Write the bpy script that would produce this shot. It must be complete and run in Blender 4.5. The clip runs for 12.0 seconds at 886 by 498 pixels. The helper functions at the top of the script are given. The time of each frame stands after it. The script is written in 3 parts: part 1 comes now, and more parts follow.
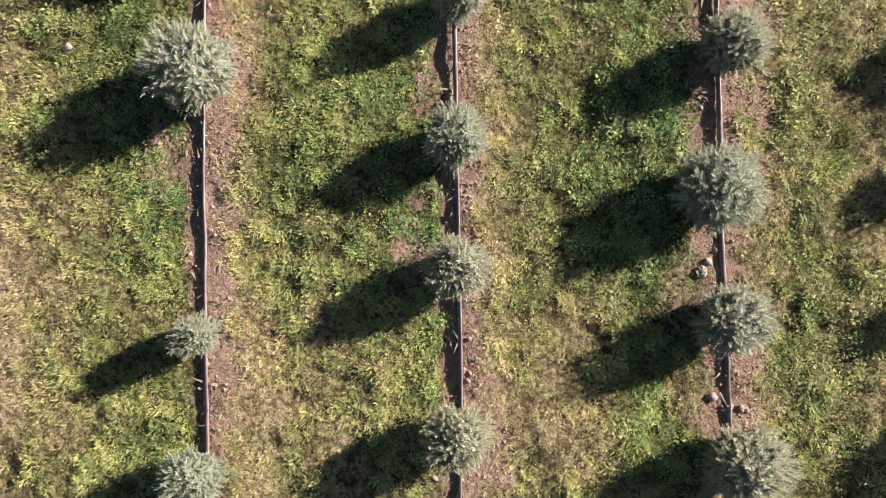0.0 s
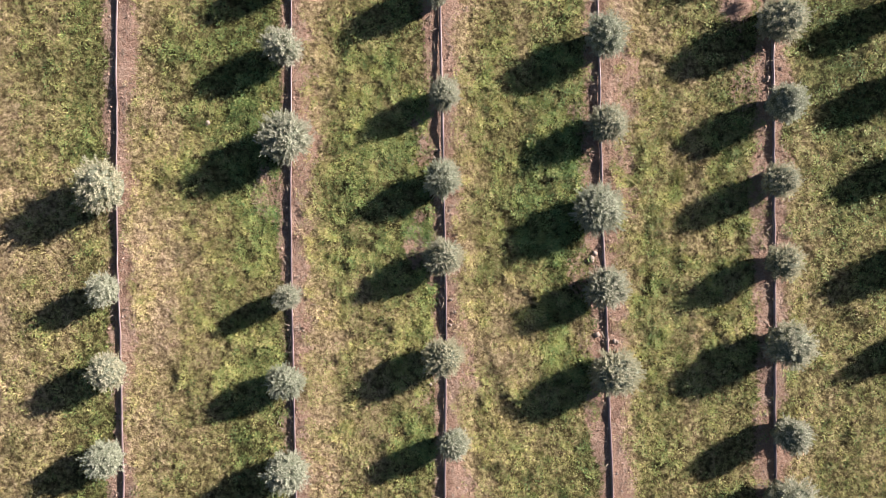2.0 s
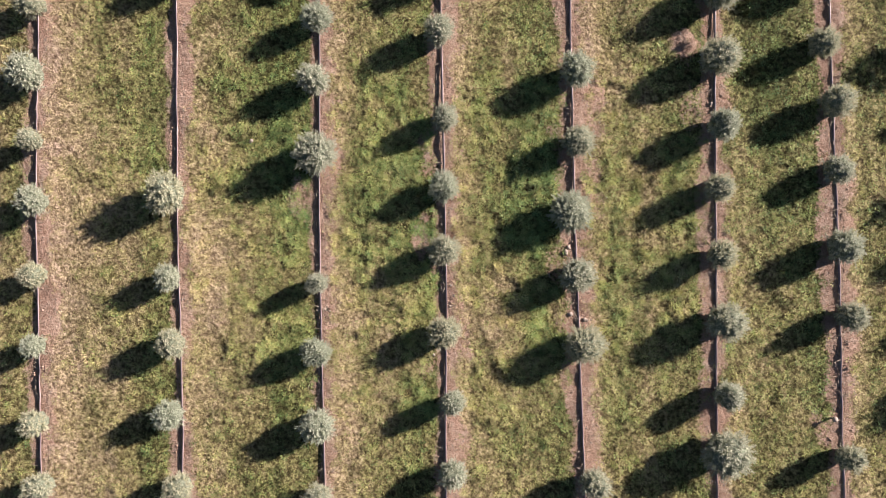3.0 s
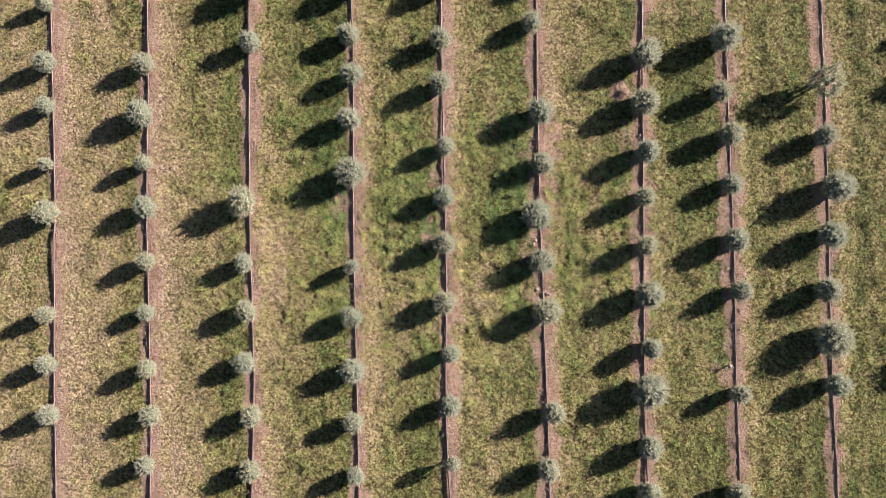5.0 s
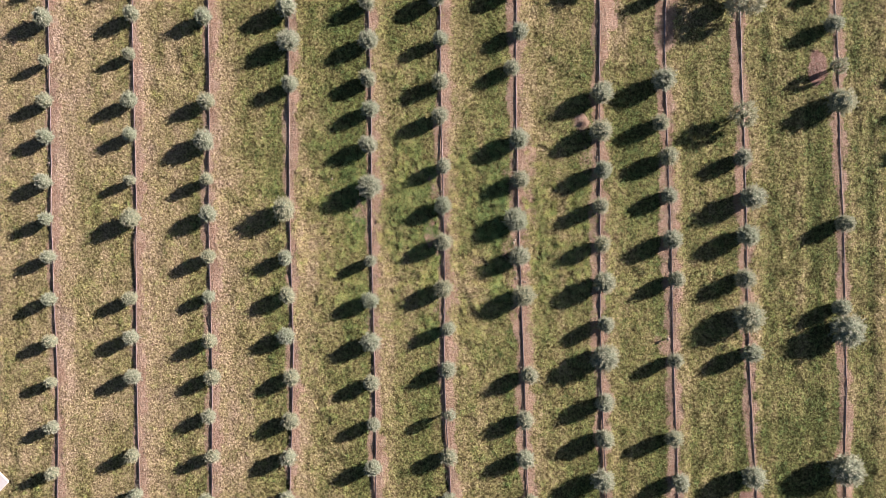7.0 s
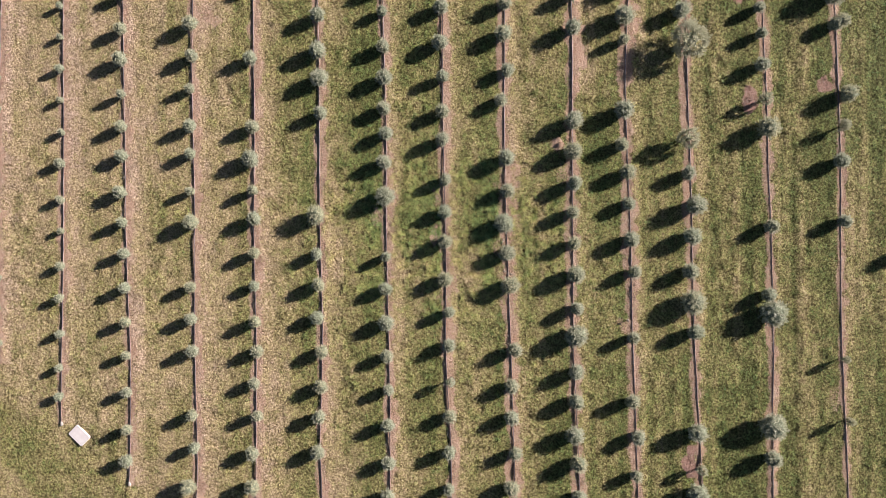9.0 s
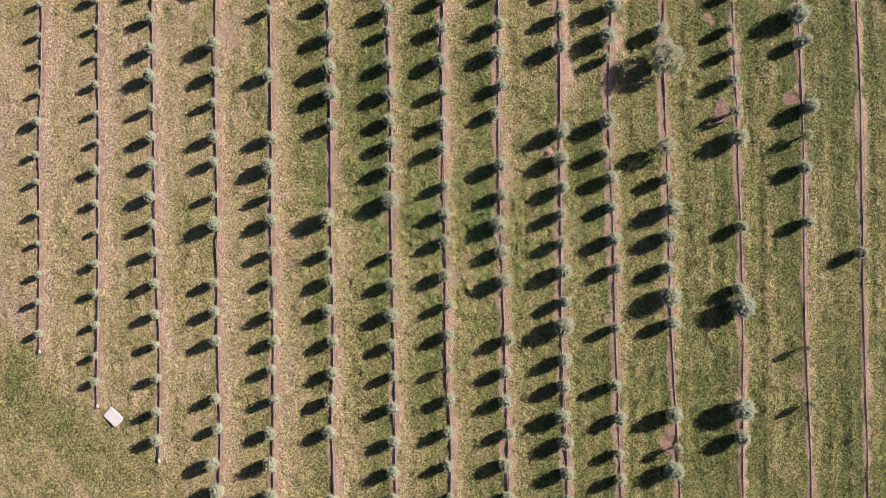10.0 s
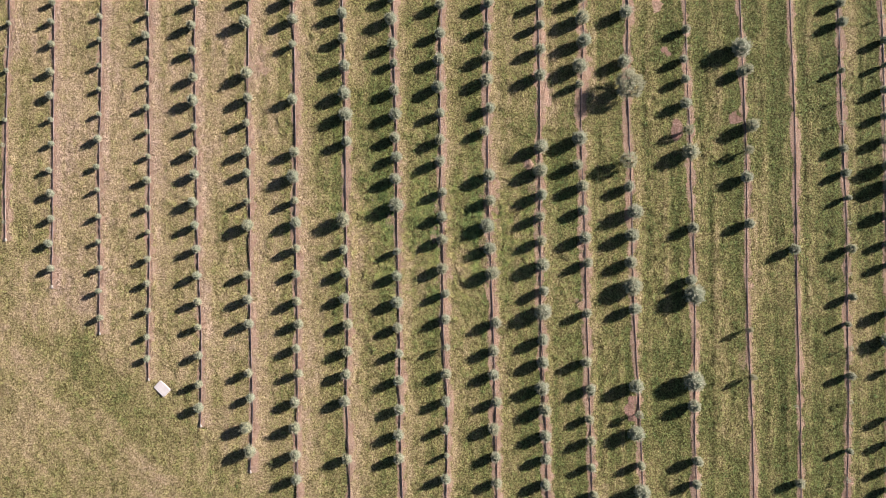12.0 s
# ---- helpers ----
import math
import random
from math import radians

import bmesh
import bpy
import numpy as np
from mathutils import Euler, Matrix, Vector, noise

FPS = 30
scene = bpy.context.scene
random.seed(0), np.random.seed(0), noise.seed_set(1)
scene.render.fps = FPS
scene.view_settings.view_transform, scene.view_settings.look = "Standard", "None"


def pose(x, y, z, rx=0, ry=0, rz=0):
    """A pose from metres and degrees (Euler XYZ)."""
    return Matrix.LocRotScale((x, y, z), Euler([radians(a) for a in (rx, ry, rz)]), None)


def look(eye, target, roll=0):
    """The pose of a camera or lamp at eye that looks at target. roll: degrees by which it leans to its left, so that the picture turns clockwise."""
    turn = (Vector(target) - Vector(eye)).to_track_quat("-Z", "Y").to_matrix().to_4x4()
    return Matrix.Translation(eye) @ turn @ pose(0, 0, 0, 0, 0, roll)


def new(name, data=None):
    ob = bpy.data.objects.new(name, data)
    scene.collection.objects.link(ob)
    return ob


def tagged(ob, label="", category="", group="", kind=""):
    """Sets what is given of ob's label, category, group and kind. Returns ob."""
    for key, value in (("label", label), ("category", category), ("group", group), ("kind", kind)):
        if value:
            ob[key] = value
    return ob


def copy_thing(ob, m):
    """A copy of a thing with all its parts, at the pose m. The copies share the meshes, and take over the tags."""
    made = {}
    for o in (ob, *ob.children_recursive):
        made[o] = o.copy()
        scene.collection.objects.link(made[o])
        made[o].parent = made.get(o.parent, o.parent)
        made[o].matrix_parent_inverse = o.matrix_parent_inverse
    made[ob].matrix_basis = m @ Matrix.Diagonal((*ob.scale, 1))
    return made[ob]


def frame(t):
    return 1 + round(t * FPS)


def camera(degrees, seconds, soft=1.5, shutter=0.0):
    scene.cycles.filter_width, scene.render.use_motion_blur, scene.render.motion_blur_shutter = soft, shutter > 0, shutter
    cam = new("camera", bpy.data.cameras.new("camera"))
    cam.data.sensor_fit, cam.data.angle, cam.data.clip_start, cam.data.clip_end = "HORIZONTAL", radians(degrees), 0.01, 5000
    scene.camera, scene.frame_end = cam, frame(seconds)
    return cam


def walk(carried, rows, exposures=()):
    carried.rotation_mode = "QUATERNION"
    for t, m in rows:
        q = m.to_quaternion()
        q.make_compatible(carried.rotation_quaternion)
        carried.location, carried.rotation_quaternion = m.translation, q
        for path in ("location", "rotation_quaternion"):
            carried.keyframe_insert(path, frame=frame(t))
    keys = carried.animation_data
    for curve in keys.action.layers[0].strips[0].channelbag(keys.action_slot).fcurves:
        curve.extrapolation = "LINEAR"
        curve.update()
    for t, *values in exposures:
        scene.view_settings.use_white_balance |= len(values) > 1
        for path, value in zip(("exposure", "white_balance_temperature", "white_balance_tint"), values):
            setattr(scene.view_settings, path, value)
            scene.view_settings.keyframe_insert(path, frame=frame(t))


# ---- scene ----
# The drone hangs over the field, looks straight down and climbs.
cam = camera(70.0, 12.0, soft=0.45)
CLIMB = [
    (0.0, 0.000, 0.000, 4.479, 0.38, 0.07, 0.00),
    (0.5, -0.001, -0.007, 5.176, 0.31, -0.16, -0.00),
    (1.0, -0.018, -0.007, 5.907, 0.30, -0.49, -0.03),
    (1.5, -0.007, -0.022, 6.634, 0.33, -0.66, -0.05),
    (2.0, 0.009, -0.052, 7.411, 0.32, -0.59, -0.01),
    (2.5, 0.004, -0.089, 8.220, 0.29, -0.52, -0.01),
    (3.0, -0.001, -0.125, 9.042, 0.28, -0.46, -0.04),
    (5.0, -0.030, -0.282, 12.353, 0.31, -0.42, -0.09),
    (5.5, -0.025, -0.288, 13.176, 0.26, -0.39, -0.10),
    (6.0, -0.001, -0.281, 14.002, 0.16, -0.33, -0.11),
    (6.5, -0.014, -0.267, 14.845, 0.02, -0.39, -0.10),
    (7.0, -0.027, -0.286, 15.666, 0.04, -0.40, -0.11),
    (9.0, -0.139, -0.414, 19.210, 0.26, -0.50, -0.11),
    (9.5, -0.144, -0.426, 20.176, 0.23, -0.48, -0.12),
    (10.0, -0.140, -0.444, 21.155, 0.20, -0.47, -0.16),
    (10.5, -0.135, -0.468, 22.105, 0.21, -0.44, -0.15),
    (11.0, -0.117, -0.495, 23.055, 0.20, -0.43, -0.13),
    (11.5, -0.092, -0.518, 24.027, 0.17, -0.41, -0.17),
    (12.0, -0.061, -0.542, 24.990, 0.16, -0.41, -0.19),
]
walk(cam, [(t, pose(*p)) for t, *p in CLIMB], [(0.0, 1.74, 6500, 16.5), (1.5, 1.76, 6500, 20), (3.0, 1.74, 6500, 22), (6.0, 1.65, 6500, 21), (9.0, 1.62, 6500, 18.5), (12.0, 1.60, 6500, 18)])

# ---- light ----
SUN_HEIGHT, SUN_BEARING = 20.4, 25.0     # degrees over the horizon; degrees from +x towards +y
world = bpy.data.worlds.new("sky")
scene.world = world
world.use_nodes = True
wn = world.node_tree
sky = wn.nodes.new("ShaderNodeTexSky")
sky.sky_type, sky.sun_disc = "NISHITA", False
sky.ozone_density = 2.5
sky.sun_elevation = radians(SUN_HEIGHT)
sky.sun_rotation = radians(90.0 - SUN_BEARING)
background = wn.nodes["Background"]
background.inputs["Strength"].default_value = 0.031
wn.links.new(sky.outputs[0], background.inputs["Color"])
lamp = bpy.data.lights.new("sun", "SUN")
lamp.energy, lamp.angle, lamp.color = 5.0, radians(0.55), (1.0, 0.94, 0.87)
sun = new("sun", lamp)
toward = Vector((math.cos(radians(SUN_BEARING)) * math.cos(radians(SUN_HEIGHT)),
                 math.sin(radians(SUN_BEARING)) * math.cos(radians(SUN_HEIGHT)), math.sin(radians(SUN_HEIGHT))))
sun.matrix_world = look(toward * 60, (0, 0, 0))


# ---- materials ----
class Nodes:
    """A small writer of node materials."""

    def __init__(self, name, rough=0.9, spec=0.2):
        self.mat = bpy.data.materials.new(name)
        self.mat.use_nodes = True
        self.tree = self.mat.node_tree
        self.bsdf = self.tree.nodes["Principled BSDF"]
        self.bsdf.inputs["Roughness"].default_value = rough
        self.bsdf.inputs["Specular IOR Level"].default_value = spec

    def add(self, kind):
        return self.tree.nodes.new(kind)

    def put(self, socket, value):
        if isinstance(value, bpy.types.NodeSocket):
            self.tree.links.new(value, socket)
        elif isinstance(value, tuple) and len(value) == 3 and socket.type == "RGBA":
            socket.default_value = (*value, 1.0)
        else:
            socket.default_value = value

    def attribute(self, name):
        node = self.add("ShaderNodeAttribute")
        node.attribute_name = name
        return node.outputs["Fac"]

    def position(self):
        return self.add("ShaderNodeNewGeometry").outputs["Position"]

    def island(self):
        return self.add("ShaderNodeNewGeometry").outputs["Random Per Island"]

    def own(self):
        return self.add("ShaderNodeObjectInfo").outputs["Random"]

    def objectwise(self):
        return self.add("ShaderNodeTexCoord").outputs["Object"]

    def noise(self, scale, vector, detail=3.0, rough=0.6):
        node = self.add("ShaderNodeTexNoise")
        self.put(node.inputs["Vector"], vector)
        node.inputs["Scale"].default_value = scale
        node.inputs["Detail"].default_value = detail
        node.inputs["Roughness"].default_value = rough
        return node.outputs["Fac"]

    def stretch(self, vector, by, turn=0.0):
        if turn:
            spin = self.add("ShaderNodeMapping")
            self.put(spin.inputs["Vector"], vector)
            spin.inputs["Rotation"].default_value = (0.0, 0.0, radians(turn))
            vector = spin.outputs["Vector"]
        node = self.add("ShaderNodeMapping")
        self.put(node.inputs["Vector"], vector)
        node.inputs["Scale"].default_value = by
        return node.outputs["Vector"]

    def ramp(self, fac, stops):
        node = self.add("ShaderNodeValToRGB")
        self.put(node.inputs["Fac"], fac)
        el = node.color_ramp.elements
        while len(el) < len(stops):
            el.new(0.5)
        for e, (at, col) in zip(el, stops):
            e.position = at
            e.color = (*col, 1.0) if isinstance(col, tuple) else (col, col, col, 1.0)
        return node.outputs["Color"]

    def mix(self, fac, a, b, how="MIX"):
        node = self.add("ShaderNodeMix")
        node.data_type, node.blend_type = "RGBA", how
        self.put(node.inputs["Factor"], fac)
        self.put(node.inputs[6], a)
        self.put(node.inputs[7], b)
        return node.outputs[2]

    def sum(self, how, a, b):
        node = self.add("ShaderNodeMath")
        node.operation = how
        self.put(node.inputs[0], a)
        self.put(node.inputs[1], b)
        return node.outputs[0]

    def leaf(self, colour, thin):
        """A thin leaf: part of the light that falls on one side shines through to the other."""
        self.put(self.bsdf.inputs["Base Color"], colour)
        glow = self.add("ShaderNodeBsdfTranslucent")
        self.put(glow.inputs["Color"], colour)
        both = self.add("ShaderNodeMixShader")
        both.inputs[0].default_value = thin
        self.put(both.inputs[1], self.bsdf.outputs[0])
        self.put(both.inputs[2], glow.outputs[0])
        self.put(self.tree.nodes["Material Output"].inputs["Surface"], both.outputs[0])
        return self.mat

    def done(self, colour, height=None, strength=0.5, distance=0.01):
        self.put(self.bsdf.inputs["Base Color"], colour)
        if height is not None:
            bump = self.add("ShaderNodeBump")
            self.put(bump.inputs["Height"], height)
            bump.inputs["Strength"].default_value = strength
            bump.inputs["Distance"].default_value = distance
            self.put(self.bsdf.inputs["Normal"], bump.outputs["Normal"])
        return self.mat


def ground_material():
    n = Nodes("field_ground", 0.95, 0.1)
    p = n.position()
    fine = n.noise(75.0, p, 4.0, 0.7)
    mid = n.noise(14.0, p, 4.0, 0.7)
    coarse = n.noise(2.2, p, 3.0)
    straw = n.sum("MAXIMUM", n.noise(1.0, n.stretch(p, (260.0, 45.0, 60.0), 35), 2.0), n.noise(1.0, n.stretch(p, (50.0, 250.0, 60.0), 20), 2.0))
    dry = n.sum("ADD", n.attribute("dry"), n.sum("MULTIPLY", n.sum("SUBTRACT", mid, 0.5), 0.8))
    turf = n.ramp(dry, [(0.05, (0.135, 0.155, 0.053)), (0.3, (0.28, 0.26, 0.117)), (0.55, (0.42, 0.345, 0.205)), (0.8, (0.47, 0.365, 0.275))])
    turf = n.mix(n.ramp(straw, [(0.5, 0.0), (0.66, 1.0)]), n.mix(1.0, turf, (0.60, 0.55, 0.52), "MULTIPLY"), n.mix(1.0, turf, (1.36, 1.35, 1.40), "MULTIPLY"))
    # Low spots darkened, high spots lightened: shade between the clumps painted into the turf.
    shaded_pocket = n.noise(24.0, p, 3.0, 0.65)
    turf = n.mix(n.ramp(shaded_pocket, [(0.42, 0.0), (0.56, 1.0)]), n.mix(1.0, turf, (0.52, 0.48, 0.45), "MULTIPLY"), n.mix(1.0, turf, (1.14, 1.13, 1.12), "MULTIPLY"))
    shaded_hollow = n.noise(13.0, p, 2.0, 0.5)
    turf = n.mix(n.ramp(shaded_hollow, [(0.42, 0.0), (0.56, 1.0)]), n.mix(1.0, turf, n.mix(n.ramp(n.attribute("dry"), [(0.3, 0.0), (0.5, 1.0)]), (0.54, 0.51, 0.48), (0.76, 0.74, 0.72)), "MULTIPLY"), n.mix(1.0, turf, (1.18, 1.18, 1.18), "MULTIPLY"))
    earth = n.ramp(n.sum("ADD", n.sum("MULTIPLY", mid, 0.6), n.sum("MULTIPLY", coarse, 0.4)),
                   [(0.3, (0.31, 0.185, 0.13)), (0.5, (0.45, 0.305, 0.22)), (0.68, (0.55, 0.415, 0.32))])
    earth = n.mix(n.ramp(fine, [(0.38, 0.0), (0.58, 1.0)]), n.mix(1.0, earth, (0.62, 0.57, 0.55), "MULTIPLY"), earth)
    earth = n.mix(n.attribute("dug"), earth, n.mix(1.0, earth, (0.74, 0.67, 0.73), "MULTIPLY"))
    bare = n.sum("ADD", n.attribute("soil"), n.sum("MULTIPLY", n.sum("SUBTRACT", n.noise(20.0, p, 5.0, 0.75), 0.5), 1.7))
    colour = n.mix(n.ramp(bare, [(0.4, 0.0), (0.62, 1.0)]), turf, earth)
    height = n.sum("ADD", n.sum("ADD", fine, straw), n.sum("ADD", n.sum("ADD", mid, n.sum("MULTIPLY", shaded_hollow, 1.4)), n.sum("MULTIPLY", shaded_pocket, 1.3)))
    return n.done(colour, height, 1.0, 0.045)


def grass_material():
    n = Nodes("grass", 0.7, 0.12)
    pick = n.sum("ADD", n.attribute("dry"), n.sum("MULTIPLY", n.sum("SUBTRACT", n.island(), 0.5), 0.26))
    colour = n.ramp(pick, [(0.0, (0.14, 0.205, 0.065)), (0.2, (0.30, 0.32, 0.10)), (0.4, (0.42, 0.365, 0.155)), (0.6, (0.47, 0.38, 0.225)),
                           (0.9, (0.48, 0.375, 0.285))])
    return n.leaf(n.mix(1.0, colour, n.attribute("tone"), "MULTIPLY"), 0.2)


def weed_material():
    n = Nodes("broad_leaves", 0.6, 0.18)
    colour = n.ramp(n.sum("ADD", n.sum("MULTIPLY", n.island(), 0.5), n.sum("SUBTRACT", n.attribute("dry"), 0.05)),
                    [(0.0, (0.10, 0.18, 0.065)), (0.3, (0.22, 0.28, 0.09)), (0.55, (0.33, 0.335, 0.12)), (0.75, (0.40, 0.34, 0.16)), (1.0, (0.40, 0.285, 0.175))])
    return n.leaf(n.mix(1.0, colour, n.attribute("tone"), "MULTIPLY"), 0.2)


def lavender_material():
    n = Nodes("lavender_leaves", 0.7, 0.15)
    colour = n.ramp(n.island(), [(0.0, (0.25, 0.27, 0.18)), (0.5, (0.37, 0.375, 0.275)), (1.0, (0.45, 0.44, 0.34))])
    tint = n.ramp(n.own(), [(0.0, (0.92, 0.97, 0.95)), (0.5, (1.0, 1.0, 1.0)), (1.0, (1.06, 1.02, 0.92))])
    return n.leaf(n.mix(1.0, colour, tint, "MULTIPLY"), 0.3)


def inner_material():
    # Grey leaf green darkened: the shade between the shoots is put into the colour.
    n = Nodes("shaded_inner_leaves", 0.9, 0.1)
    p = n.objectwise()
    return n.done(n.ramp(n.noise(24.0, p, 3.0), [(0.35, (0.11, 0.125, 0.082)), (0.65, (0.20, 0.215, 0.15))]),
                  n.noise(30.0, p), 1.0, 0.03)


def wood_material():
    n = Nodes("woody_stem", 0.85, 0.15)
    p = n.stretch(n.objectwise(), (1.0, 1.0, 0.2))
    return n.done(n.ramp(n.noise(60.0, p), [(0.3, (0.08, 0.055, 0.04)), (0.7, (0.18, 0.14, 0.10))]), n.noise(80.0, p), 0.6, 0.01)


def tape_material():
    n = Nodes("weathered_black_plastic", 0.5, 0.45)
    p = n.stretch(n.position(), (1.0, 0.25, 1.0))
    colour = n.ramp(n.noise(16.0, p, 4.0), [(0.32, (0.095, 0.07, 0.07)), (0.52, (0.175, 0.13, 0.125)), (0.75, (0.29, 0.225, 0.205))])
    return n.done(colour, n.noise(45.0, p), 0.4, 0.01)


def plain_material(name, a, b, scale, rough=0.8, bump=0.4, spec=0.25):
    n = Nodes(name, rough, spec)
    p = n.position()
    return n.done(n.ramp(n.noise(scale, p, 5.0, 0.65), [(0.32, a), (0.68, b)]), n.noise(scale * 3, p, 4.0), bump, 0.01)


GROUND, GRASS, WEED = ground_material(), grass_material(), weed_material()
LAVENDER, INNER, WOOD, TAPE = lavender_material(), inner_material(), wood_material(), tape_material()
STONE = plain_material("pale_limestone", (0.19, 0.145, 0.115), (0.33, 0.27, 0.22), 26.0)
CLOD = plain_material("dry_clods", (0.21, 0.13, 0.093), (0.38, 0.27, 0.20), 14.0)
WHITE = plain_material("white_plastic", (0.50, 0.455, 0.43), (0.56, 0.52, 0.495), 7.0, 0.45, 0.05, 0.4)
CAP = plain_material("sun_bleached_plastic", (0.40, 0.36, 0.32), (0.52, 0.48, 0.43), 30.0, 0.6)
STRAW = plain_material("dead_stalks", (0.24, 0.18, 0.125), (0.40, 0.33, 0.25), 40.0)


# ---- the plan of the field: for each row its drip line, then its plants as x, y, width ----
planted = []


def planted_row(line, plants):
    planted.append((line, plants))


planted_row([(-16.85, 9.38), (-16.92, 7.65), (-17.0, 5.92), (-17.05, 2.85), (-17.08, 0.69), (-17.06, -0.0)],
            [(-16.86, 8.44, 0.21), (-16.95, 7.51, 0.1), (-16.95, 6.57, 0.21), (-17.02, 5.64, 0.13), (-17.02, 4.63, 0.21), (-17.09, 3.67, 0.19), (-17.03, 1.64, 0.13), (-17.05, 0.64, 0.19)])
planted_row([(-15.13, 9.38), (-15.15, 5.92), (-15.2, 2.84), (-15.21, 0.68), (-15.25, -1.04), (-15.25, -1.86)],
            [(-15.15, 9.25, 0.26), (-15.2, 8.49, 0.27), (-15.2, 7.61, 0.29), (-15.22, 6.53, 0.34), (-15.24, 5.58, 0.34), (-15.23, 4.65, 0.24), (-15.21, 3.7, 0.26), (-15.29, 2.66, 0.27), (-15.22, 1.75, 0.34), (-15.21, 0.76, 0.32), (-15.31, -0.2, 0.34), (-15.2, -1.17, 0.31)])
planted_row([(-13.28, 9.38), (-13.27, 6.78), (-13.34, 5.05), (-13.4, 2.84), (-13.36, 0.68), (-13.34, -1.05), (-13.41, -2.52), (-13.37, -3.69)],
            [(-13.3, 8.69, 0.24), (-13.32, 7.79, 0.24), (-13.35, 6.77, 0.22), (-13.35, 5.83, 0.22), (-13.35, 4.86, 0.22), (-13.36, 3.89, 0.34), (-13.43, 2.8, 0.26), (-13.4, 1.9, 0.21), (-13.37, 0.85, 0.26), (-13.36, -0.14, 0.21), (-13.31, -1.18, 0.26), (-13.35, -2.08, 0.26), (-13.3, -3.11, 0.29)])
planted_row([(-11.46, 9.38), (-11.41, 7.21), (-11.46, 5.48), (-11.38, 2.83), (-11.46, 1.54), (-11.39, 0.24), (-11.43, -1.06), (-11.47, -3.7), (-11.48, -4.56), (-11.48, -5.51)],
            [(-11.44, 8.78, 0.22), (-11.5, 7.94, 0.34), (-11.48, 7.0, 0.21), (-11.48, 6.07, 0.21), (-11.49, 5.11, 0.29), (-11.46, 4.17, 0.22), (-11.42, 3.2, 0.24), (-11.46, 2.26, 0.34), (-11.45, 1.18, 0.29), (-11.46, 0.24, 0.21), (-11.44, -0.84, 0.31), (-11.47, -1.78, 0.31), (-11.46, -2.86, 0.29), (-11.47, -3.86, 0.26), (-11.48, -4.71, 0.31)])
planted_row([(-9.59, 9.38), (-9.65, 8.08), (-9.65, 7.21), (-9.6, 5.48), (-9.59, 2.83), (-9.54, 1.53), (-9.53, -0.63), (-9.49, -1.49), (-9.38, -3.71), (-9.4, -5.43), (-9.42, -6.47), (-9.46, -7.33)],
            [(-9.59, 9.2, 0.29), (-9.7, 8.31, 0.32), (-9.64, 7.3, 0.31), (-9.63, 6.29, 0.34), (-9.64, 5.4, 0.39), (-9.61, 4.33, 0.26), (-9.6, 3.38, 0.34), (-9.59, 2.47, 0.36), (-9.63, 1.39, 0.39), (-9.57, 0.49, 0.31), (-9.52, -0.46, 0.31), (-9.49, -1.49, 0.29), (-9.45, -2.51, 0.29), (-9.46, -3.51, 0.26), (-9.45, -4.59, 0.29), (-9.45, -5.71, 0.31), (-9.44, -6.65, 0.36)])
planted_row([(-7.53, 9.37), (-7.52, 8.07), (-7.55, 5.91), (-7.56, 4.18), (-7.51, 2.82), (-7.47, 0.66), (-7.48, -3.72), (-7.43, -4.58), (-7.41, -6.31), (-7.35, -7.34), (-7.42, -8.38), (-7.55, -9.16)],
            [(-7.55, 9.4, 0.27), (-7.61, 8.44, 0.43), (-7.53, 6.46, 0.43), (-7.5, 5.48, 0.38), (-7.56, 4.5, 0.29), (-7.55, 3.37, 0.38), (-7.56, 2.55, 0.32), (-7.55, 1.43, 0.26), (-7.5, 0.48, 0.44), (-7.52, -1.45, 0.32), (-7.5, -2.4, 0.36), (-7.48, -3.37, 0.34), (-7.49, -5.29, 0.31), (-7.41, -6.28, 0.34), (-7.6, -7.42, 0.47), (-7.43, -8.32, 0.47)])
planted_row([(-5.79, 9.37), (-5.7, 7.21), (-5.72, 6.34), (-5.68, 4.61), (-5.66, 2.82), (-5.7, 0.66), (-5.66, -1.51), (-5.6, -3.72), (-5.63, -5.02), (-5.62, -6.75), (-5.63, -8.05), (-5.66, -9.25), (-5.62, -10.26)],
            [(-5.77, 9.38, 0.39), (-5.73, 8.54, 0.38), (-5.74, 7.56, 0.29), (-5.74, 5.43, 0.38), (-5.7, 3.36, 0.41), (-5.73, 2.4, 0.51), (-5.67, 1.43, 0.29), (-5.62, 0.58, 0.41), (-5.63, -0.43, 0.34), (-5.64, -1.43, 0.31), (-5.59, -2.47, 0.36), (-5.55, -3.39, 0.38), (-5.64, -4.35, 0.32), (-5.54, -5.32, 0.34), (-5.68, -6.45, 0.41), (-5.68, -7.43, 0.44), (-5.65, -8.51, 0.39), (-5.61, -9.44, 0.39)])
